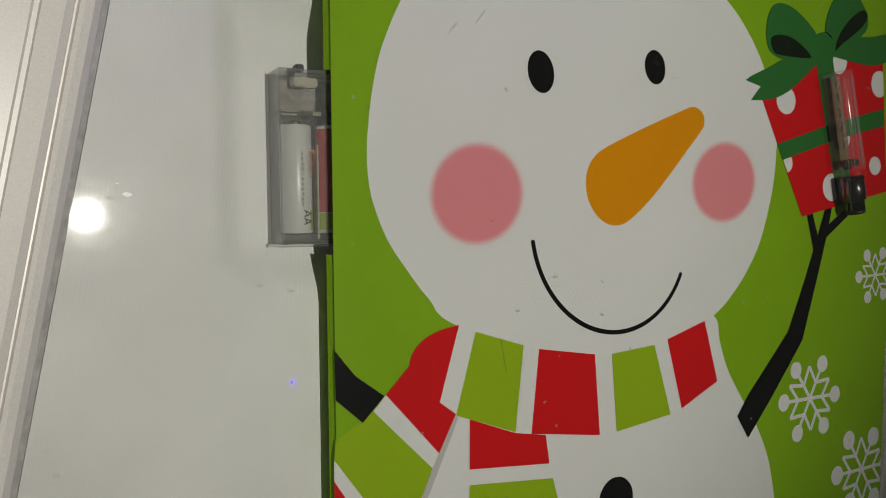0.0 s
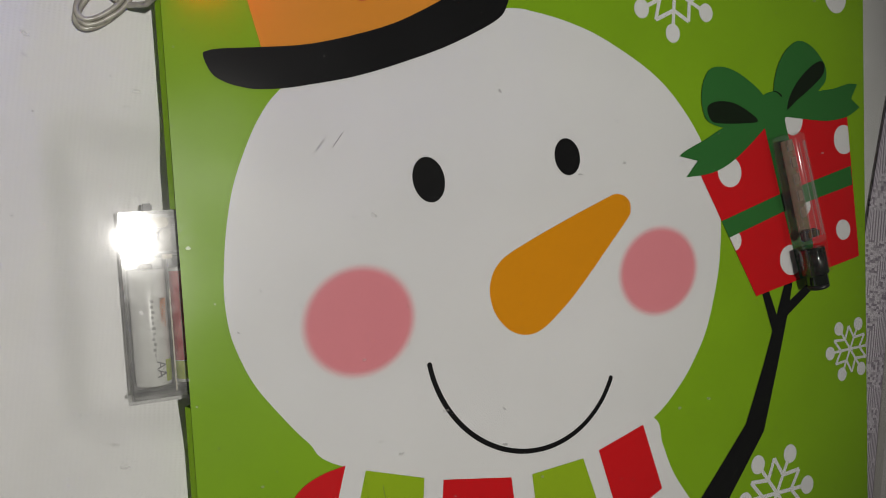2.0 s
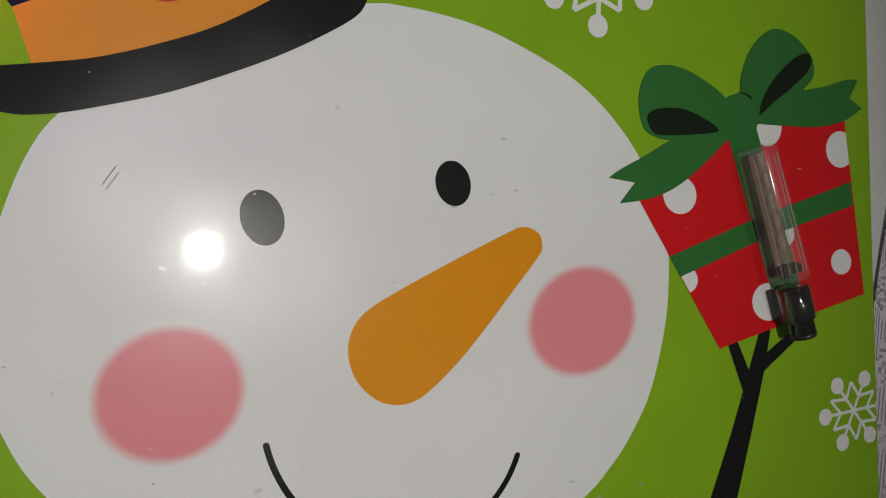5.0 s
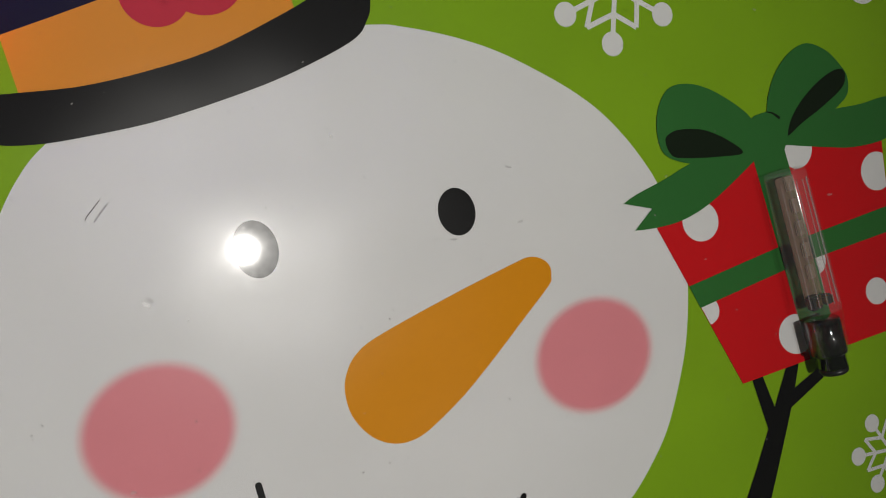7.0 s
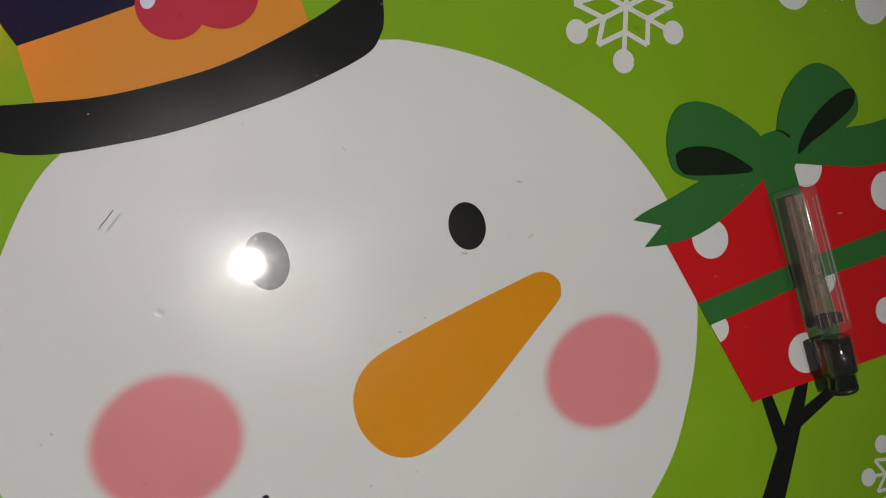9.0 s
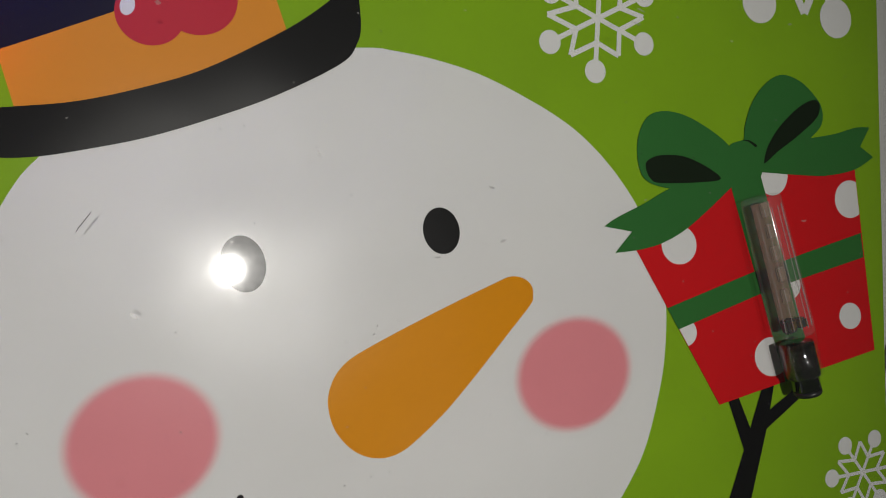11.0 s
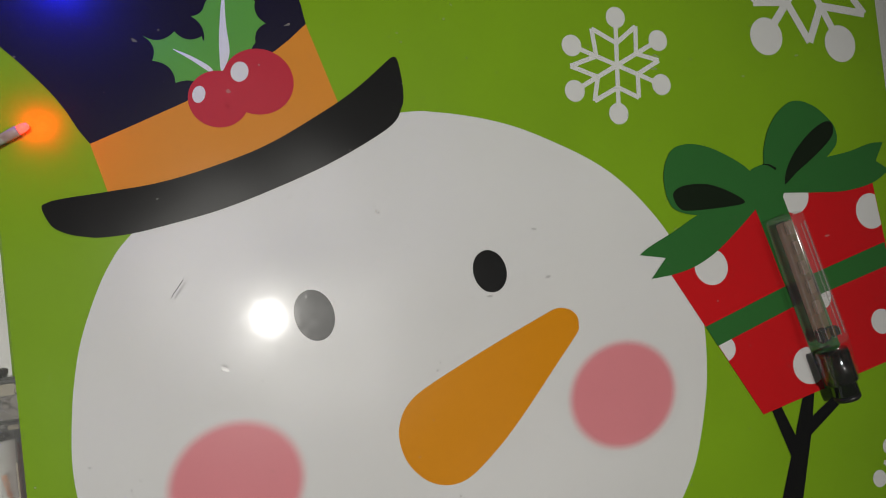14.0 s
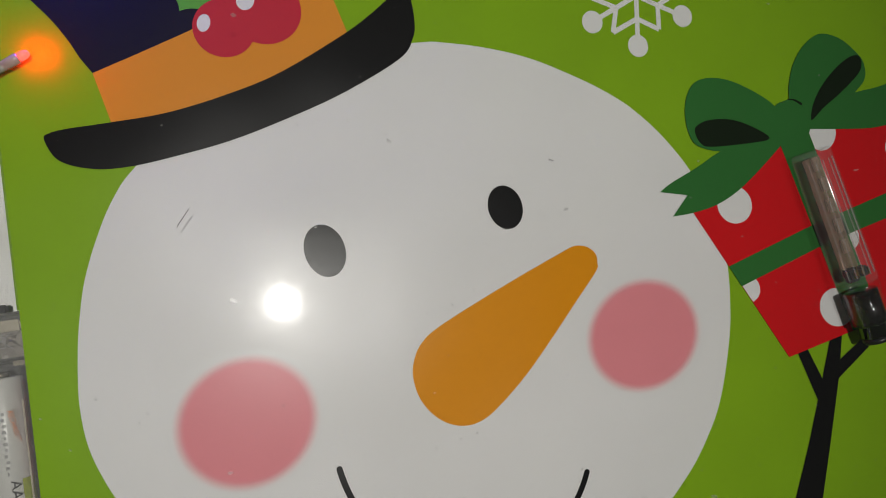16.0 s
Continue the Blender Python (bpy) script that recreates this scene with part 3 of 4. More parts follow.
for ob in front.children:
    if ob.name.split("_")[0] in ("leaf", "vein", "berry", "glint"):
        ob.location = (0.0010, 0, 0.0013)

# scarf
for pts, mat in (([(-42.9, -82.3), (-37.2, -44.3), (-27.5, -47.0), (-33.1, -88.5)], WHITE), ([(-27.5, -47.0), (1.7, -52.0), (2.7, -96.6), (-33.1, -88.5)], LIME),
                 ([(11.5, -53.4), (48.4, -54.3), (57.9, -98.0), (12.7, -97.4)], RED), ([(60.2, -53.4), (90.4, -46.8), (108.4, -85.9), (69.6, -96.1)], LIME),
                 ([(99.8, -43.0), (127.7, -30.3), (143.4, -65.5), (116.8, -82.4)], RED), ([(2.7, -52), (11.5, -53.4), (12.7, -97.4), (3.2, -96.8)], WHITE),
                 ([(-25.1, -90.3), (3, -97), (21.8, -97.9), (26.2, -112.9), (-21.9, -115.1)], RED), ([(-20.8, -123.0), (29.6, -120.7), (46.0, -160.0), (-16.0, -163.0)], LIME),
                 ([(-14.0, -172.0), (50.0, -169.0), (62.0, -204.0), (-9.0, -208.0)], RED), ([(-76.8, -87.2), (-71.5, -79.4), (-40.0, -106.9), (-42.7, -114.0)], WHITE),
                 ([(-76.8, -87.2), (-42.7, -114.0), (-47.1, -128.9), (-62.0, -143.0), (-93.0, -109.5), (-93.5, -101.0)], LIME),
                 ([(-93.0, -109.5), (-62.0, -143.0), (-66.0, -150.0), (-91.8, -119.0)], WHITE), ([(-91.8, -119.0), (-66.0, -150.0), (-72.0, -170.0), (-84.5, -170.0)], RED)):
    printed("scarf_stripe", shape(pts, 6), mat, "printed %s scarf stripe" % {"lime_ink": "lime", "red_ink": "red", "white_ink": "white"}[mat.name])
printed("scarf_knot_print", shape(curve([(-37.2, -44.3), (-47, -47.6), (-54.8, -52.2), (-60.2, -59.0), (-61.4, -65.6)], False, 6) + [(-71.5, -79.4), (-40.0, -106.9), (-33.3, -87.7), (-42.9, -82.3)], 7), RED, "red printed scarf knot")
printed("scarf_shadow_print", shape([(-33.3, -87.7), (-40.0, -106.9), (-47.1, -128.9), (-55.0, -150.0), (-50.0, -150.0), (-43.5, -128.9), (-36.5, -106.0), (-31.5, -89.2)], 7), SHADE, "grey printed shadow line")
printed("button_print", shape(oval(74.5, -133.5, 12.0, 12.4), 3), BLACK, "round black printed button")

# arms
printed("arm_print", shape([(edge_left(-60.3) + 0.3, -60.3), (-87.7, -71.3), (-72.3, -79.9), (-81.4, -92.5), (edge_left(-83.7) + 0.3, -82.5)], 8), BLACK, "black printed stick arm")
printed("forked_arm_print", shape([(206.6, 48.3), (211.5, 50.2), (220.5, 33.6), (226.2, 55), (232.2, 57), (230.5, 42.4), (247, 55), (250.5, 51.5), (229.3, 33.6), (224, 6), (219.5, -16), (215.8, -33.8), (213, -38.5), (191.5, -72), (174.2, -96.7), (162.7, -83.7), (170.6, -70.4), (189.6, -45.4), (201.2, -29.8), (208, -9), (212.5, 5), (217.8, 23.9)], 8), BLACK, "black printed forked stick arm")

# the wrapped present in its hand
GIFT = [(152.0, 114.2), (202.0, 141.1), (216.8, 149.7), (270.6, 157.7), (288.5, 72.7), (203.3, 43.6)]
printed("present_print", shape(GIFT, 9), RED, "red printed present")


def clipped(points, lines):
    """Cuts an outline to the inner side of each (point, point) line."""
    for (ax, az), (bx, bz) in lines:
        out = []
        for i, p in enumerate(points):
            q = points[(i + 1) % len(points)]
            d0 = (bx - ax) * (p[1] - az) - (bz - az) * (p[0] - ax)
            d1 = (bx - ax) * (q[1] - az) - (bz - az) * (q[0] - ax)
            if d0 >= 0:
                out.append(p)
            if d0 * d1 < 0:
                t = d0 / (d0 - d1)
                out.append((p[0] + (q[0] - p[0]) * t, p[1] + (q[1] - p[1]) * t))
        points = out
    return points


R_EDGE, L_EDGE = ((288.3, 72.7), (270.4, 157.7)), ((152.2, 114.2), (203.5, 43.6))
for cx, cz, a, b, cuts in ((177.1, 112.8, 8.9, 8.6, ()), (268.7, 143.2, 8.8, 9.0, (R_EDGE,)), (272.8, 87.9, 6.4, 6.2, ()), (229.6, 66.4, 9.3, 8.9, ()),
                           (183.0, 74.4, 6.1, 6.0, (L_EDGE,)), (224.2, 148.8, 8.0, 8.9, ()), (237.3, 99.2, 5.9, 6.2, ())):
    printed("dot_print", shape(clipped(oval(cx, cz, a, b, -15), cuts), 10), WHITE, "white printed dot")
printed("ribbon_print", shape([(173.4, 84.6), (179.7, 75.7), (222.9, 95.2), (242.1, 102.7), (278.7, 116.4), (276.2, 127.8), (239.7, 113.3), (217.4, 104.4)], 11), BOW, "dark green printed ribbon")
printed("ribbon_print", shape([(202.0, 141.1), (216.8, 149.7), (254.0, 60.9), (237.9, 55.5)], 11), BOW, "dark green printed ribbon")
printed("bow_loop_print", shape(curve([(203, 157), (199.2, 159.9), (195.2, 162.7), (187, 166.6), (176.6, 170.1), (166.7, 170.9), (158.5, 168.4), (154.3, 162.3), (152.9, 153.7), (154.7, 144.4), (159.2, 138.9), (170.5, 137.0), (185, 139), (200, 144)]), 12), BOW, "dark green printed bow loop")
printed("bow_loop_print", shape(curve([(206.5, 158), (207.2, 164), (207.4, 170.5), (210.2, 180.9), (216.5, 190.6), (225.4, 196.5), (236.5, 194.9), (245.9, 188.5), (249.4, 183.8), (249.9, 177.4), (246.1, 171.7), (236, 163), (216.2, 153.5)]), 12), BOW, "dark green printed bow loop")
printed("bow_fold_print", shape(curve([(157.7, 145.2), (159.1, 148.5), (165.3, 151.2), (176.5, 152.0), (188.2, 149.0), (196.2, 144.4), (185.9, 141.6), (166.2, 138.9), (160.5, 140.2)]), 13), FOLD, "near-black printed bow fold")
printed("bow_fold_print", shape(curve([(218.8, 155.0), (220.2, 162.0), (225.6, 171.6), (234.3, 181.2), (241.8, 186.6), (246.6, 187.3), (248.1, 183.6), (245.7, 178.1), (235.3, 168.2), (226.4, 161.0), (220.2, 155.0)]), 13), FOLD, "near-black printed bow fold")
printed("bow_knot_print", shape(curve([(198.5, 152), (199.6, 159.6), (203.5, 162.2), (208, 163.5), (212, 162.4), (217.5, 157), (217.5, 148), (210, 143.5), (202, 141.4)]), 12.5), BOW, "dark green printed bow knot")
printed("bow_fold_print", stroke(curve([(206.7, 163.4), (210, 163.3), (213.6, 161.7)], False), (0.15, 0.7), 13.2), FOLD)
printed("bow_tail_print", shape([(202, 141.1)] + curve([(202, 141.1), (189.7, 128.7), (178.9, 119.1), (168.1, 112.5), (157.2, 108.7), (146, 106.4)], False, 6)[1:] + [(153.4, 116.3)] + curve([(139.9, 117.2), (145.5, 121.5), (158.5, 129.2), (170.5, 137), (186, 143.5), (203, 149)], False, 6), 12.2), BOW, "dark green printed ribbon tail")
printed("bow_tail_print", shape(curve([(214, 159), (232, 165.5), (244.3, 169.4), (257.5, 173.1), (269.9, 177.9), (277.8, 179.0)], False, 6) + [(273, 169.1)] + curve([(281.2, 165), (270.6, 157.7), (255.4, 153), (241.8, 151.4), (216.5, 149.9)], False, 6), 12.2), BOW, "dark green printed ribbon tail")

# the lower drawing sits a little higher and more to one side than its outlines
for ob in front.children:
    if ob.name.split("_")[0] in ("scarf", "body", "button", "arm"):
        ob.location, ob.scale = (-0.0010, 0, 0.0015), (1, 1, 0.985)


def flake(cx, cz, ball, *arms, slip=(0, 0)):
    """A snowflake: three pairs of arms with balls at their ends, and a six-pointed star drawn as a line between them."""
    bm = bmesh.new()
    arms = list(arms) + [(-x, -z) for x, z in arms]
    t = math.hypot(*arms[0]) * 0.048
    for k, (ax, az) in enumerate(arms):
        bx, bz = arms[(k + 1) % 6]
        stroke([(cx, cz), (cx + ax, cz + az)], (t, t), 2 + 0.1 * k, bm, caps=False)
        shape(oval(cx + ax, cz + az, ball, ball * 1.04), 2.8, bm)
        tip = (cx + 0.51 * (ax + bx) + slip[0], cz + 0.51 * (az + bz) + slip[1])
        for n, (px, pz) in enumerate(((ax, az), (bx, bz))):
            stroke([(cx + 0.46 * px, cz + 0.46 * pz), tip], (t, t), 3.0 + 0.1 * k + 0.05 * n, bm, caps=False)
    # the print ends at the panel's edge
    bmesh.ops.bisect_plane(bm, geom=bm.verts[:] + bm.edges[:] + bm.faces[:], plane_co=(edge_right(cz) * 0.001 - 0.0004, 0, cz * 0.001), plane_no=(1, 0, 0.098), clear_outer=True)
    return printed("snowflake_print", bm, WHITE, "white printed snowflake")


flake(129.9, 206.0, 4.9, (-0.6, 23.0), (21.4, 14.0), (22.9, -7.3), slip=(-0.9, 0.9))
flake(234.1, 263.1, 9.2, (22.9, 35.0), (43.0, 1.0), (20.5, -34.5), slip=(3.5, 0))
flake(229.4, -71.2, 5.3, (9.0, 22.8), (25.0, 3.5), (16.6, -17.4))
flake(285.6, 14.6, 4.0, (6.0, 15.8), (17.7, 3.2), (11.2, -12.1))
flake(291.5, -118.0, 6.2, (9.6, 22.2), (26.0, 3.9), (17.0, -19.6))

# ---- the clear light tube against the present ----
tube_low, tube_top = Vector((0.2422, 0, 0.0525)), Vector((0.2104, 0, 0.1364))
axis = (tube_top - tube_low).normalized()
turn = Matrix(((-axis.z, 0, axis.x, 0), (0, 1, 0, 0), (axis.x, 0, axis.z, 0), (0, 0, 0, 1)))
if turn.to_3x3().determinant() < 0:
    turn = turn @ Matrix.Scale(-1, 4, (1, 0, 0))
light_tube = thing("light_tube", "clear plastic flashing light tube with chrome cap, unlit", "light tube", LEAN_ALL @ Matrix.Translation((tube_low.x, -0.0097, tube_low.z)) @ turn)
sleeve = part("sleeve", lathe([(0.0060, 0.0269), (0.0091, 0.0269), (0.0093, 0.0276), (0.0090, 0.058), (0.0086, 0.0885), (0.0083, 0.0900), (0.0074, 0.0903), (0.0066, 0.0897), (0.001, 0.0896)], steps=36), TUBE, light_tube, smooth=True)
for k in range(6):
    w = radians(212 + 23 * k)
    part("flute", box(-0.00022, 0.00022, -0.0002, 0.0002, 0.030, 0.0855, 0.0001), FLUTE, sleeve, "pale moulded flute").matrix_local = Matrix.Translation((0.0088 * math.cos(w), 0.0088 * math.sin(w), 0)) @ Matrix.Rotation(-0.0105, 4, (-math.sin(w), math.cos(w), 0))
part("collar", lathe([(0.0080, 0.0215), (0.0090, 0.0215), (0.0093, 0.0222), (0.0093, 0.0252), (0.0091, 0.0266), (0.0084, 0.0268)], steps=36), CLEARER, light_tube, "clear plastic collar", smooth=True)
part("skirt", lathe([(0.0082, 0.0078), (0.0086, 0.0083), (0.0088, 0.0212), (0.0084, 0.0214), (0.0081, 0.0088)], steps=36), CLEARER, light_tube, "clear plastic skirt", smooth=True)
part("cap", lathe([(0.0072, 0.0072), (0.0074, 0.0078), (0.0074, 0.0224), (0.0070, 0.0230), (0.001, 0.0231)], steps=36), CHROME, light_tube, "dark chrome cap", smooth=True)
part("switch_sleeve", lathe([(0.0060, 0.0010), (0.0062, 0.0016), (0.0062, 0.0066), (0.0067, 0.0072), (0.001, 0.0074)], steps=32), CHROME, light_tube, "chrome switch sleeve", smooth=True)
part("push_button", lathe([(0.001, -0.0016), (0.0054, -0.0016), (0.0060, -0.0009), (0.0061, 0.0009), (0.001, 0.0012)], steps=28), RUBBER, light_tube, "black push button", smooth=True)
board = part("circuit_strip", box(-0.0030, 0.0066, 0.0030, 0.0038, 0.030, 0.0872, 0.0003), STRIP, light_tube, "hazy beige strip")
for k in range(5):
    part("light_chip", box(0.0008 + 0.0004 * (k % 2), 0.0052 + 0.0004 * (k % 2), 0.0022, 0.0031, 0.0405 + 0.0100 * k, 0.0470 + 0.0100 * k, 0.0004), CHIP, board, "pale unlit light chip")
spring = bmesh.new()
for k in range(7):
    box(-0.0014 + 0.0012 * k, -0.0006 + 0.0012 * k, -0.0030 + 0.0008 * (k % 3), 0.0010, 0.0290 + 0.0009 * (k % 2), 0.0322 + 0.0007 * (k % 3), 0.0002, spring)
part("contact_spring", spring, GOLD, light_tube, "brass contact spring")
part("component", box(-0.0036, 0.0026, -0.0012, 0.0030, 0.0275, 0.0338, 0.0008), RUBBER, light_tube, "black component")
part("component", box(0.0030, 0.0078, -0.0020, 0.0022, 0.0284, 0.0330, 0.0010), RUBBER, light_tube, "black component")

# ---- the battery box with two cells ----
BOX = LEAN_ALL @ Matrix.Translation((-0.1277, 0.0055, -0.0142)) @ pose(0, 0, 0, 0, -8.3, 0)
battery_box = thing("battery_box", "smoky clear plastic battery box tucked behind the bag", "battery box", BOX)
W, D, L, T = 0.0370, 0.0166, 0.0765, 0.0011
part("front_wall", box(0, W, 0, T, 0, L, 0.0004), SMOKE, battery_box)
part("back_wall", box(0, W, D - T, D, 0, L, 0.0004), SMOKE, battery_box)
part("side_wall", box(0, T, T, D - T, 0, L), SMOKE, battery_box)
part("side_wall", box(W - T, W, T, D - T, 0, L), SMOKE, battery_box)
part("end_wall", box(T, W - T, T, D - T, 0, T * 1.6), SMOKE, battery_box)
part("end_wall", box(T, W - T, T, D - T, L - T, L), SMOKE, battery_box)
part("divider", box(0.0171, 0.0177, T + 0.0016, D * 0.75, 0.002, 0.056), SMOKE, battery_box)
part("cross_wall", box(T, W - T, T, D - T, 0.0575, 0.0587), SMOKE, battery_box)
part("lip", box(-0.0012, W, -0.0006, D, -0.0012, 0.0004, 0.0003), SMOKE, battery_box)
switch = part("switch", box(0.0095, 0.0135, 0.006, 0.011, L, L + 0.0032, 0.0005), RUBBER, battery_box, "black slide switch")
part("switch_body", box(0.0080, 0.0190, 0.004, 0.011, L - 0.0070, L - 0.0028, 0.0006), CREAM, battery_box, "cream switch body")
part("circuit_board", box(0.004, 0.034, 0.013, 0.0142, 0.0595, 0.0735, 0.0002), BOARD, battery_box)
for k in range(2):
    part("contact", box(0.0015, 0.0085, 0.0016, 0.0026, 0.0562 + 0.0016 * k, 0.0571 + 0.0016 * k, 0.0002), NICKEL, battery_box, "shiny metal contact")


def mark(x, z, lines, size):
    """A moulded mark of thin lines on the front of the box."""
    bm = bmesh.new()
    for x0, z0, x1, z1 in lines:
        stroke([(x + x0 * size, z + z0 * size), (x + x1 * size, z + z1 * size)], (0.13, 0.13), 2, bm, caps=False)
    ob = part("moulded_mark", bm, PALEINK, battery_box, "thin dark moulded mark")
    ob.location.y = -0.0002
    return ob


# a crossed-out bin, and two arcs
mark(13.0, 65.5, [(-0.5, 0.45, 0.5, 0.45), (-0.4, 0.45, -0.28, -0.4), (0.4, 0.45, 0.28, -0.4), (-0.28, -0.4, 0.28, -0.4), (-0.9, -0.6, 0.8, 0.8), (-0.8, 0.8, 0.9, -0.6), (-0.3, 0.65, 0.3, 0.65), (-0.3, 0.12, 0.3, 0.12)], 4.6)
mark(24.5, 66.5, [(math.cos(w * 0.4) * 0.6, math.sin(w * 0.4) * 0.6, math.cos(w * 0.4 + 0.4) * 0.6, math.sin(w * 0.4 + 0.4) * 0.6) for w in range(3, 12)], 4.2)
mark(29.0, 66.5, [(math.cos(w * 0.4) * 0.6, math.sin(w * 0.4) * 0.6, math.cos(w * 0.4 + 0.4) * 0.6, math.sin(w * 0.4 + 0.4) * 0.6) for w in range(3, 12)] + [(-0.55, 0, 0.0, 0)], 4.2)
for k in range(2):
    part("contact", box(0.0155 + 0.0065 * k, 0.0195 + 0.0065 * k, 0.0016, 0.0026, 0.0566, 0.0584, 0.0002), NICKEL, battery_box, "shiny metal contact")
part("rib", box(0.0171, 0.0177, 0.0012, 0.0026, 0.002, 0.0440, 0.0002), CREAM, battery_box, "cream divider rib")


def cell(x, flip, body, label):
    """An AA cell with its sleeve, end caps and print."""
    b = thing("battery", label, "battery", BOX @ Matrix.Translation((x, 0.0083, 0.0042 if not flip else 0.0553)) @ pose(0, 180 if flip else 0, 0), group="cells in the battery box")
    sl = part("sleeve", lathe([(0.0060, 0.0006), (0.0068, 0.0006), (0.0071, 0.0012), (0.0071, 0.0478), (0.0068, 0.0485), (0.0050, 0.0485)], steps=36), body, b, smooth=True)
    part("terminal", lathe([(0.001, 0.0480), (0.0027, 0.0480), (0.0027, 0.0502), (0.0022, 0.0506), (0.001, 0.0506)], steps=20), NICKEL, b, "metal terminal", smooth=True)
    part("base", lathe([(0.001, 0.0), (0.0055, 0.0), (0.0060, 0.0007), (0.001, 0.0008)], steps=20), NICKEL, b, "metal base", smooth=True)
    return b, sl


def arc_patch(r, a0, a1, z0, z1):
    """A curved patch on a cell's side; angles from the side that faces the viewer."""
    bm = bmesh.new()
    n = max(6, int(abs(a1 - a0) / 6))
    cols = [[bm.verts.new((r * math.sin(radians(a0 + (a1 - a0) * i / n)), -r * math.cos(radians(a0 + (a1 - a0) * i / n)), z)) for z in (z0, z1)] for i in range(n + 1)]
    for p, q in zip(cols, cols[1:]):
        bm.faces.new((p[0], q[0], q[1], p[1]))
    return bm


def letters(text, size, place, mat, parent, label=""):
    data = bpy.data.curves.new("lettering", "FONT")
    data.body, data.size, data.align_x, data.align_y = text, size, "CENTER", "CENTER"
    tmp = new("lettering", data)
    me = bpy.data.meshes.new_from_object(tmp.evaluated_get(bpy.context.evaluated_depsgraph_get()))
    bpy.data.objects.remove(tmp)
    me.transform(place)
    me.materials.append(mat)
    ob = new("lettering", me)
    ob.parent = parent
    return tagged(ob, label) if label else ob


b1, s1 = cell(0.0094, False, CELL, "white AA battery with small dark print")
letters("AA", 0.0052, Matrix.Translation((0.0026, -0.00725, 0.0075)) @ pose(0, 0, 0, 90, 90, 0), CELLTEXT, b1, "dark letters AA")
letters("RECHARGEABLE", 0.0028, Matrix.Translation((0.0046, -0.00665, 0.0280)) @ pose(0, 0, 0, 90, 90, 0) @ pose(0, 0, 0, 0, 30, 0), CELLORANGE, b1, "orange word on the sleeve")
for k in range(11):
    part("print_bar", arc_patch(0.00714, 3 - 3 * (k % 2), 9 + 2 * (k % 3), 0.0128 + 0.0022 * k, 0.0140 + 0.0022 * k), PALEINK, b1)
part("swoosh", arc_patch(0.00715, 40, 88, 0.0020, 0.0110), CELLLIME, b1, "lime printed patch")
b2, s2 = cell(0.0252, False, CELL, "white AA battery with red and lime bands")
part("band", arc_patch(0.00715, -88, 6, 0.0098, 0.0470), CELLRED, b2, "red printed band")
part("band", arc_patch(0.00717, -88, 88, 0.0020, 0.0095), CELLLIME, b2, "lime printed band")

# ---- the string of lights ----
light_string = thing("string_lights", "clear-wired string of small coloured lights, coiled", "string lights", LEAN_ALL)
coil = [(-0.137, 0.018, 0.185), (-0.138, 0.022, 0.165), (-0.142, 0.0245, 0.146), (-0.149, 0.0255, 0.137), (-0.156, 0.0255, 0.1335), (-0.1595, 0.0255, 0.138), (-0.155, 0.0255, 0.149), (-0.147, 0.0255, 0.163), (-0.145, 0.0252, 0.182)]
for k, off in enumerate(((0, 0, 0), (0.0016, -0.0014, 0.0014), (0.0002, -0.0026, 0.0030))):
    wire("cable", [(x + off[0] * (1 + 0.5 * math.sin(i + k)), 0.46 * y + off[1], z + off[2]) for i, (x, y, z) in enumerate(coil)], 0.0011, WIRE, light_string)
wire("cable", [(-0.134, 0.004, 0.1455), (-0.1300, -0.0030, 0.1490), (-0.1255, -0.0040, 0.1525), (-0.1215, -0.0040, 0.1555)], 0.0014, WIRE, light_string)
wire("cable", [(-0.150, 0.0115, 0.150), (-0.142, 0.0110, 0.146), (-0.134, 0.004, 0.1455)], 0.0012, WIRE, light_string)


def bulb(at, direction, mat, label):
    d = Vector(direction).normalized()
    m = Matrix.Translation(at) @ d.to_track_quat("Z", "Y").to_matrix().to_4x4()
    holder = part("bulb_holder", lathe([(0.0010, -0.006), (0.0019, -0.0055), (0.0021, 0.0), (0.0019, 0.0006), (0.001, 0.0008)], steps=16, m=m), BULBOFF, light_string, smooth=True)
    part("bulb", lathe([(0.0012, 0.0006), (0.0017, 0.001), (0.0017, 0.003), (0.0012, 0.0044), (0.0003, 0.0048)], steps=16, m=m), mat, holder, label, smooth=True)


bulb((-0.1205, -0.0042, 0.1565), (0.75, -0.05, 0.5), BULBRED, "lit red bulb")
bulb((-0.1110, -0.0150, 0.2240), (0.1, 0.2, -0.9), BULBBLUE, "lit blue bulb")
wire("cable", [(-0.140, 0.020, 0.300), (-0.130, 0.0, 0.285), (-0.116, -0.012, 0.256), (-0.1115, -0.0150, 0.230)], 0.0011, WIRE, light_string)
part("bulb", lathe([(0.0001, -0.0006), (0.0006, -0.0004), (0.0008, 0.0), (0.0006, 0.0005), (0.0001, 0.0006)], steps=12, m=Matrix.Translation((-0.1127, 0.0128, -0.0748))), BULBBLUE, light_string, "tiny lit blue bulb", smooth=True)
lamp("red_bulb_light", LEAN_ALL @ Vector((-0.1140, -0.0044, 0.1600)), 0.017, (1.0, 0.004, 0.002), 0.0015)
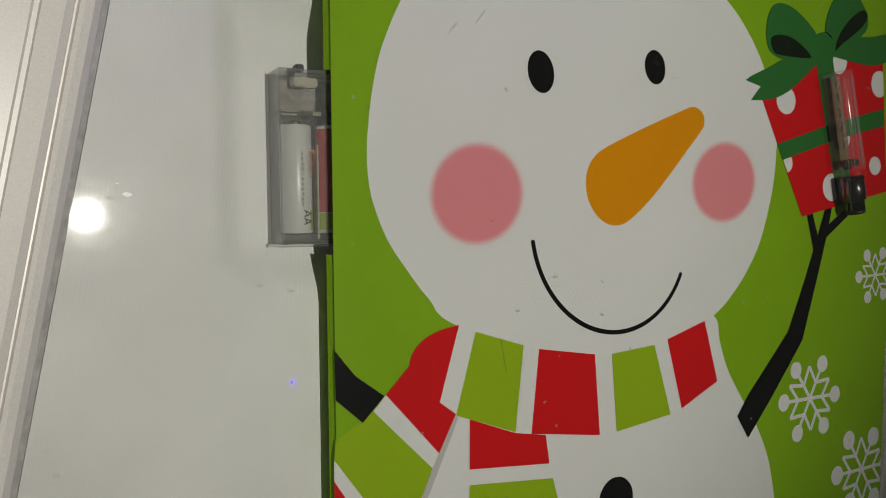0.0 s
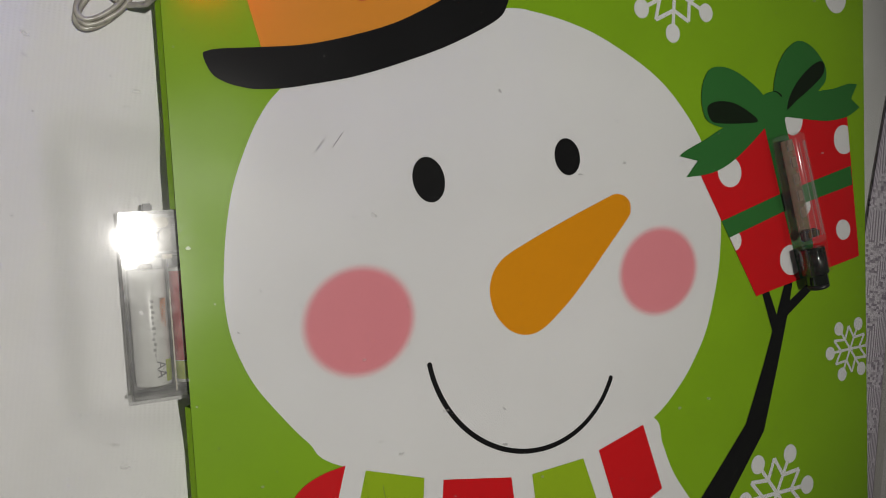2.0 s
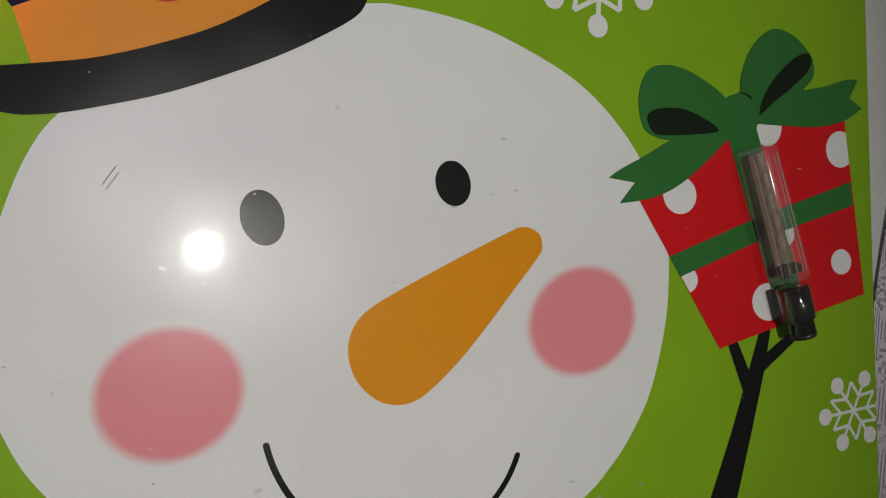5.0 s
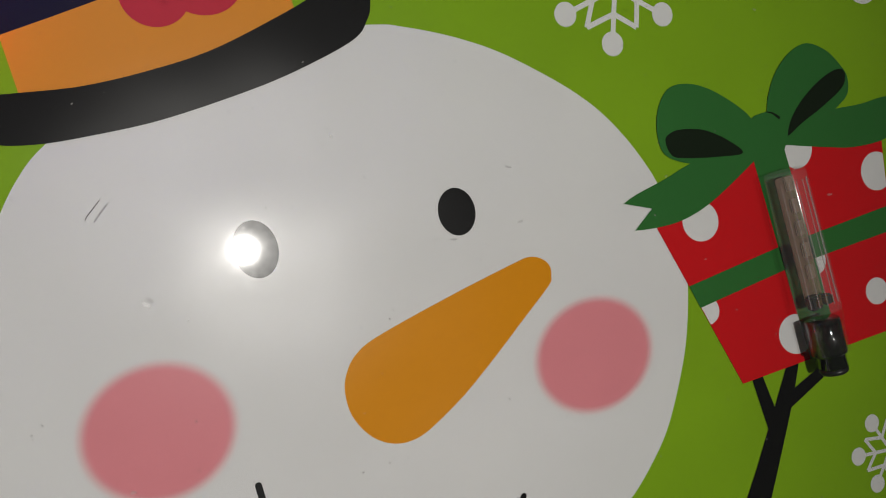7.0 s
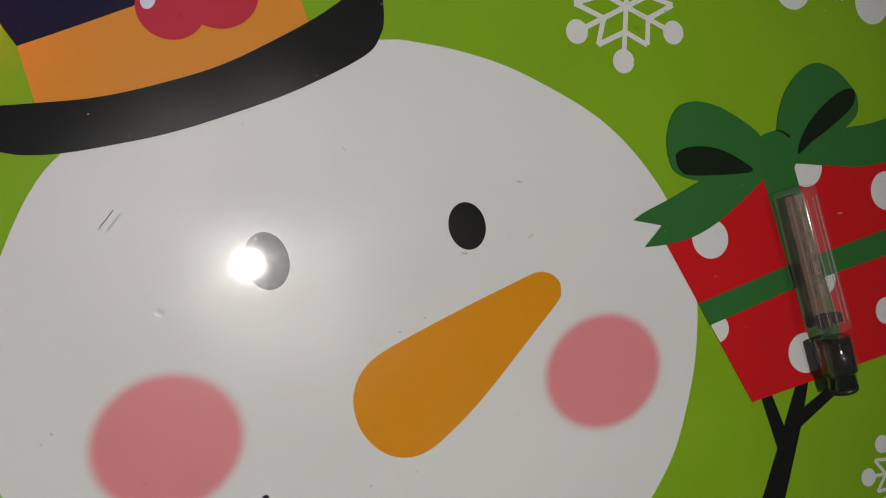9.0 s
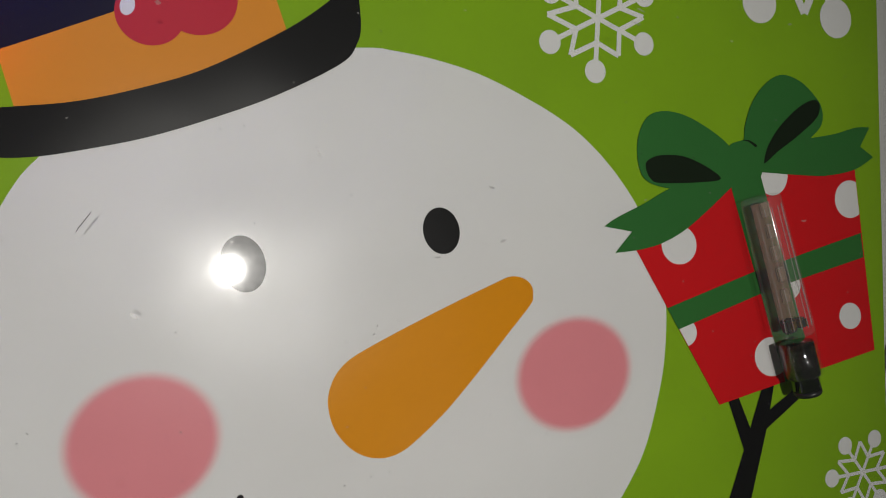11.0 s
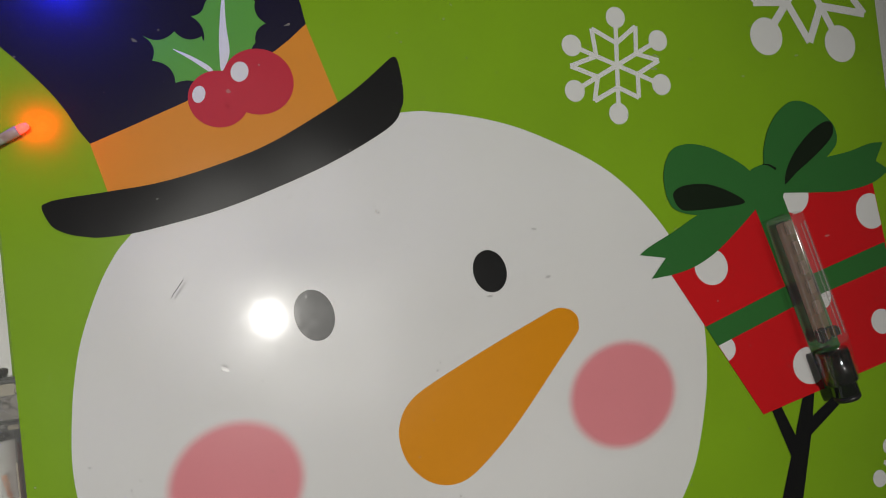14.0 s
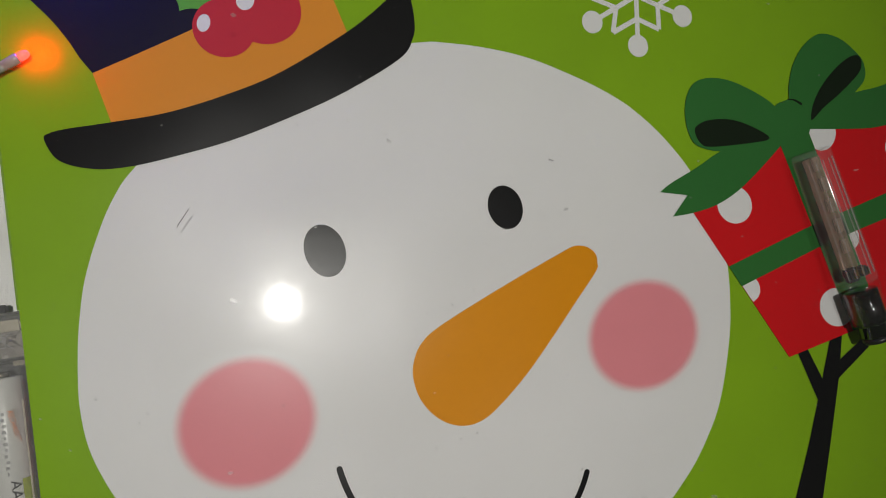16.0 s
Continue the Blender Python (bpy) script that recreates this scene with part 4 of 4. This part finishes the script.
lamp("blue_bulb_light", LEAN_ALL @ Vector((-0.1100, -0.0085, 0.2190)), 0.20, (0.02, 0.03, 1.0), 0.0015)

# ---- dirt on the pane ----
rnd = random.Random(7)
bm = bmesh.new()
for k in range(620):
    cx, cz = rnd.uniform(LEFT + 0.005, RIGHT - 0.005), rnd.uniform(-0.15, 0.24)
    big = rnd.random() < 0.10
    a, b = (rnd.uniform(0.7, 1.6), rnd.uniform(0.4, 0.8)) if big else (rnd.uniform(0.2, 0.6), rnd.uniform(0.15, 0.4))
    ring = []
    w0 = rnd.uniform(-30, 30)
    for i in range(11):
        w = 2 * math.pi * i / 11
        r = 1 + rnd.uniform(-0.3, 0.3)
        u, v = a * r * math.cos(w), b * r * math.sin(w)
        c, s = math.cos(radians(w0)), math.sin(radians(w0))
        ring.append(bm.verts.new((cx + 0.001 * (u * c - v * s), -0.0236, cz + 0.001 * (u * s + v * c))))
    f = bm.faces.new(ring)
for k in range(16):
    x0, z0, run = rnd.uniform(LEFT + 0.01, -0.10), rnd.uniform(-0.16, 0.16), rnd.uniform(0.0015, 0.004)
    w = rnd.uniform(0.00004, 0.00008)
    bm.faces.new([bm.verts.new((x0 + dx, -0.0236, z0 + dz)) for dx, dz in ((-w, 0), (w, 0), (w + 0.0003, run), (-w + 0.0003, run))])
tagged(part("dried_spots", bm, SPECK), "scattered faint grey dried spots on the pane", "dirt", kind="stuff")
fibre = thing("fibre", "thin dark curled fibre stuck to the pane", "fibre", LEAN_ALL)
wire("strand", [(-0.0611, -0.0238, 0.0940), (-0.0607, -0.0240, 0.0952), (-0.0597, -0.0239, 0.0968), (-0.0590, -0.0239, 0.0980), (-0.0584, -0.0239, 0.0990), (-0.0574, -0.0239, 0.1007)], 0.00013, HAIR, fibre)
fibre = thing("fibre", "thin dark straight fibre stuck to the pane", "fibre", LEAN_ALL)
wire("strand", [(-0.0292, -0.0238, -0.0445), (-0.0276, -0.0239, -0.0500), (-0.0262, -0.0239, -0.0540), (-0.0244, -0.0239, -0.0605)], 0.00009, HAIR, fibre)
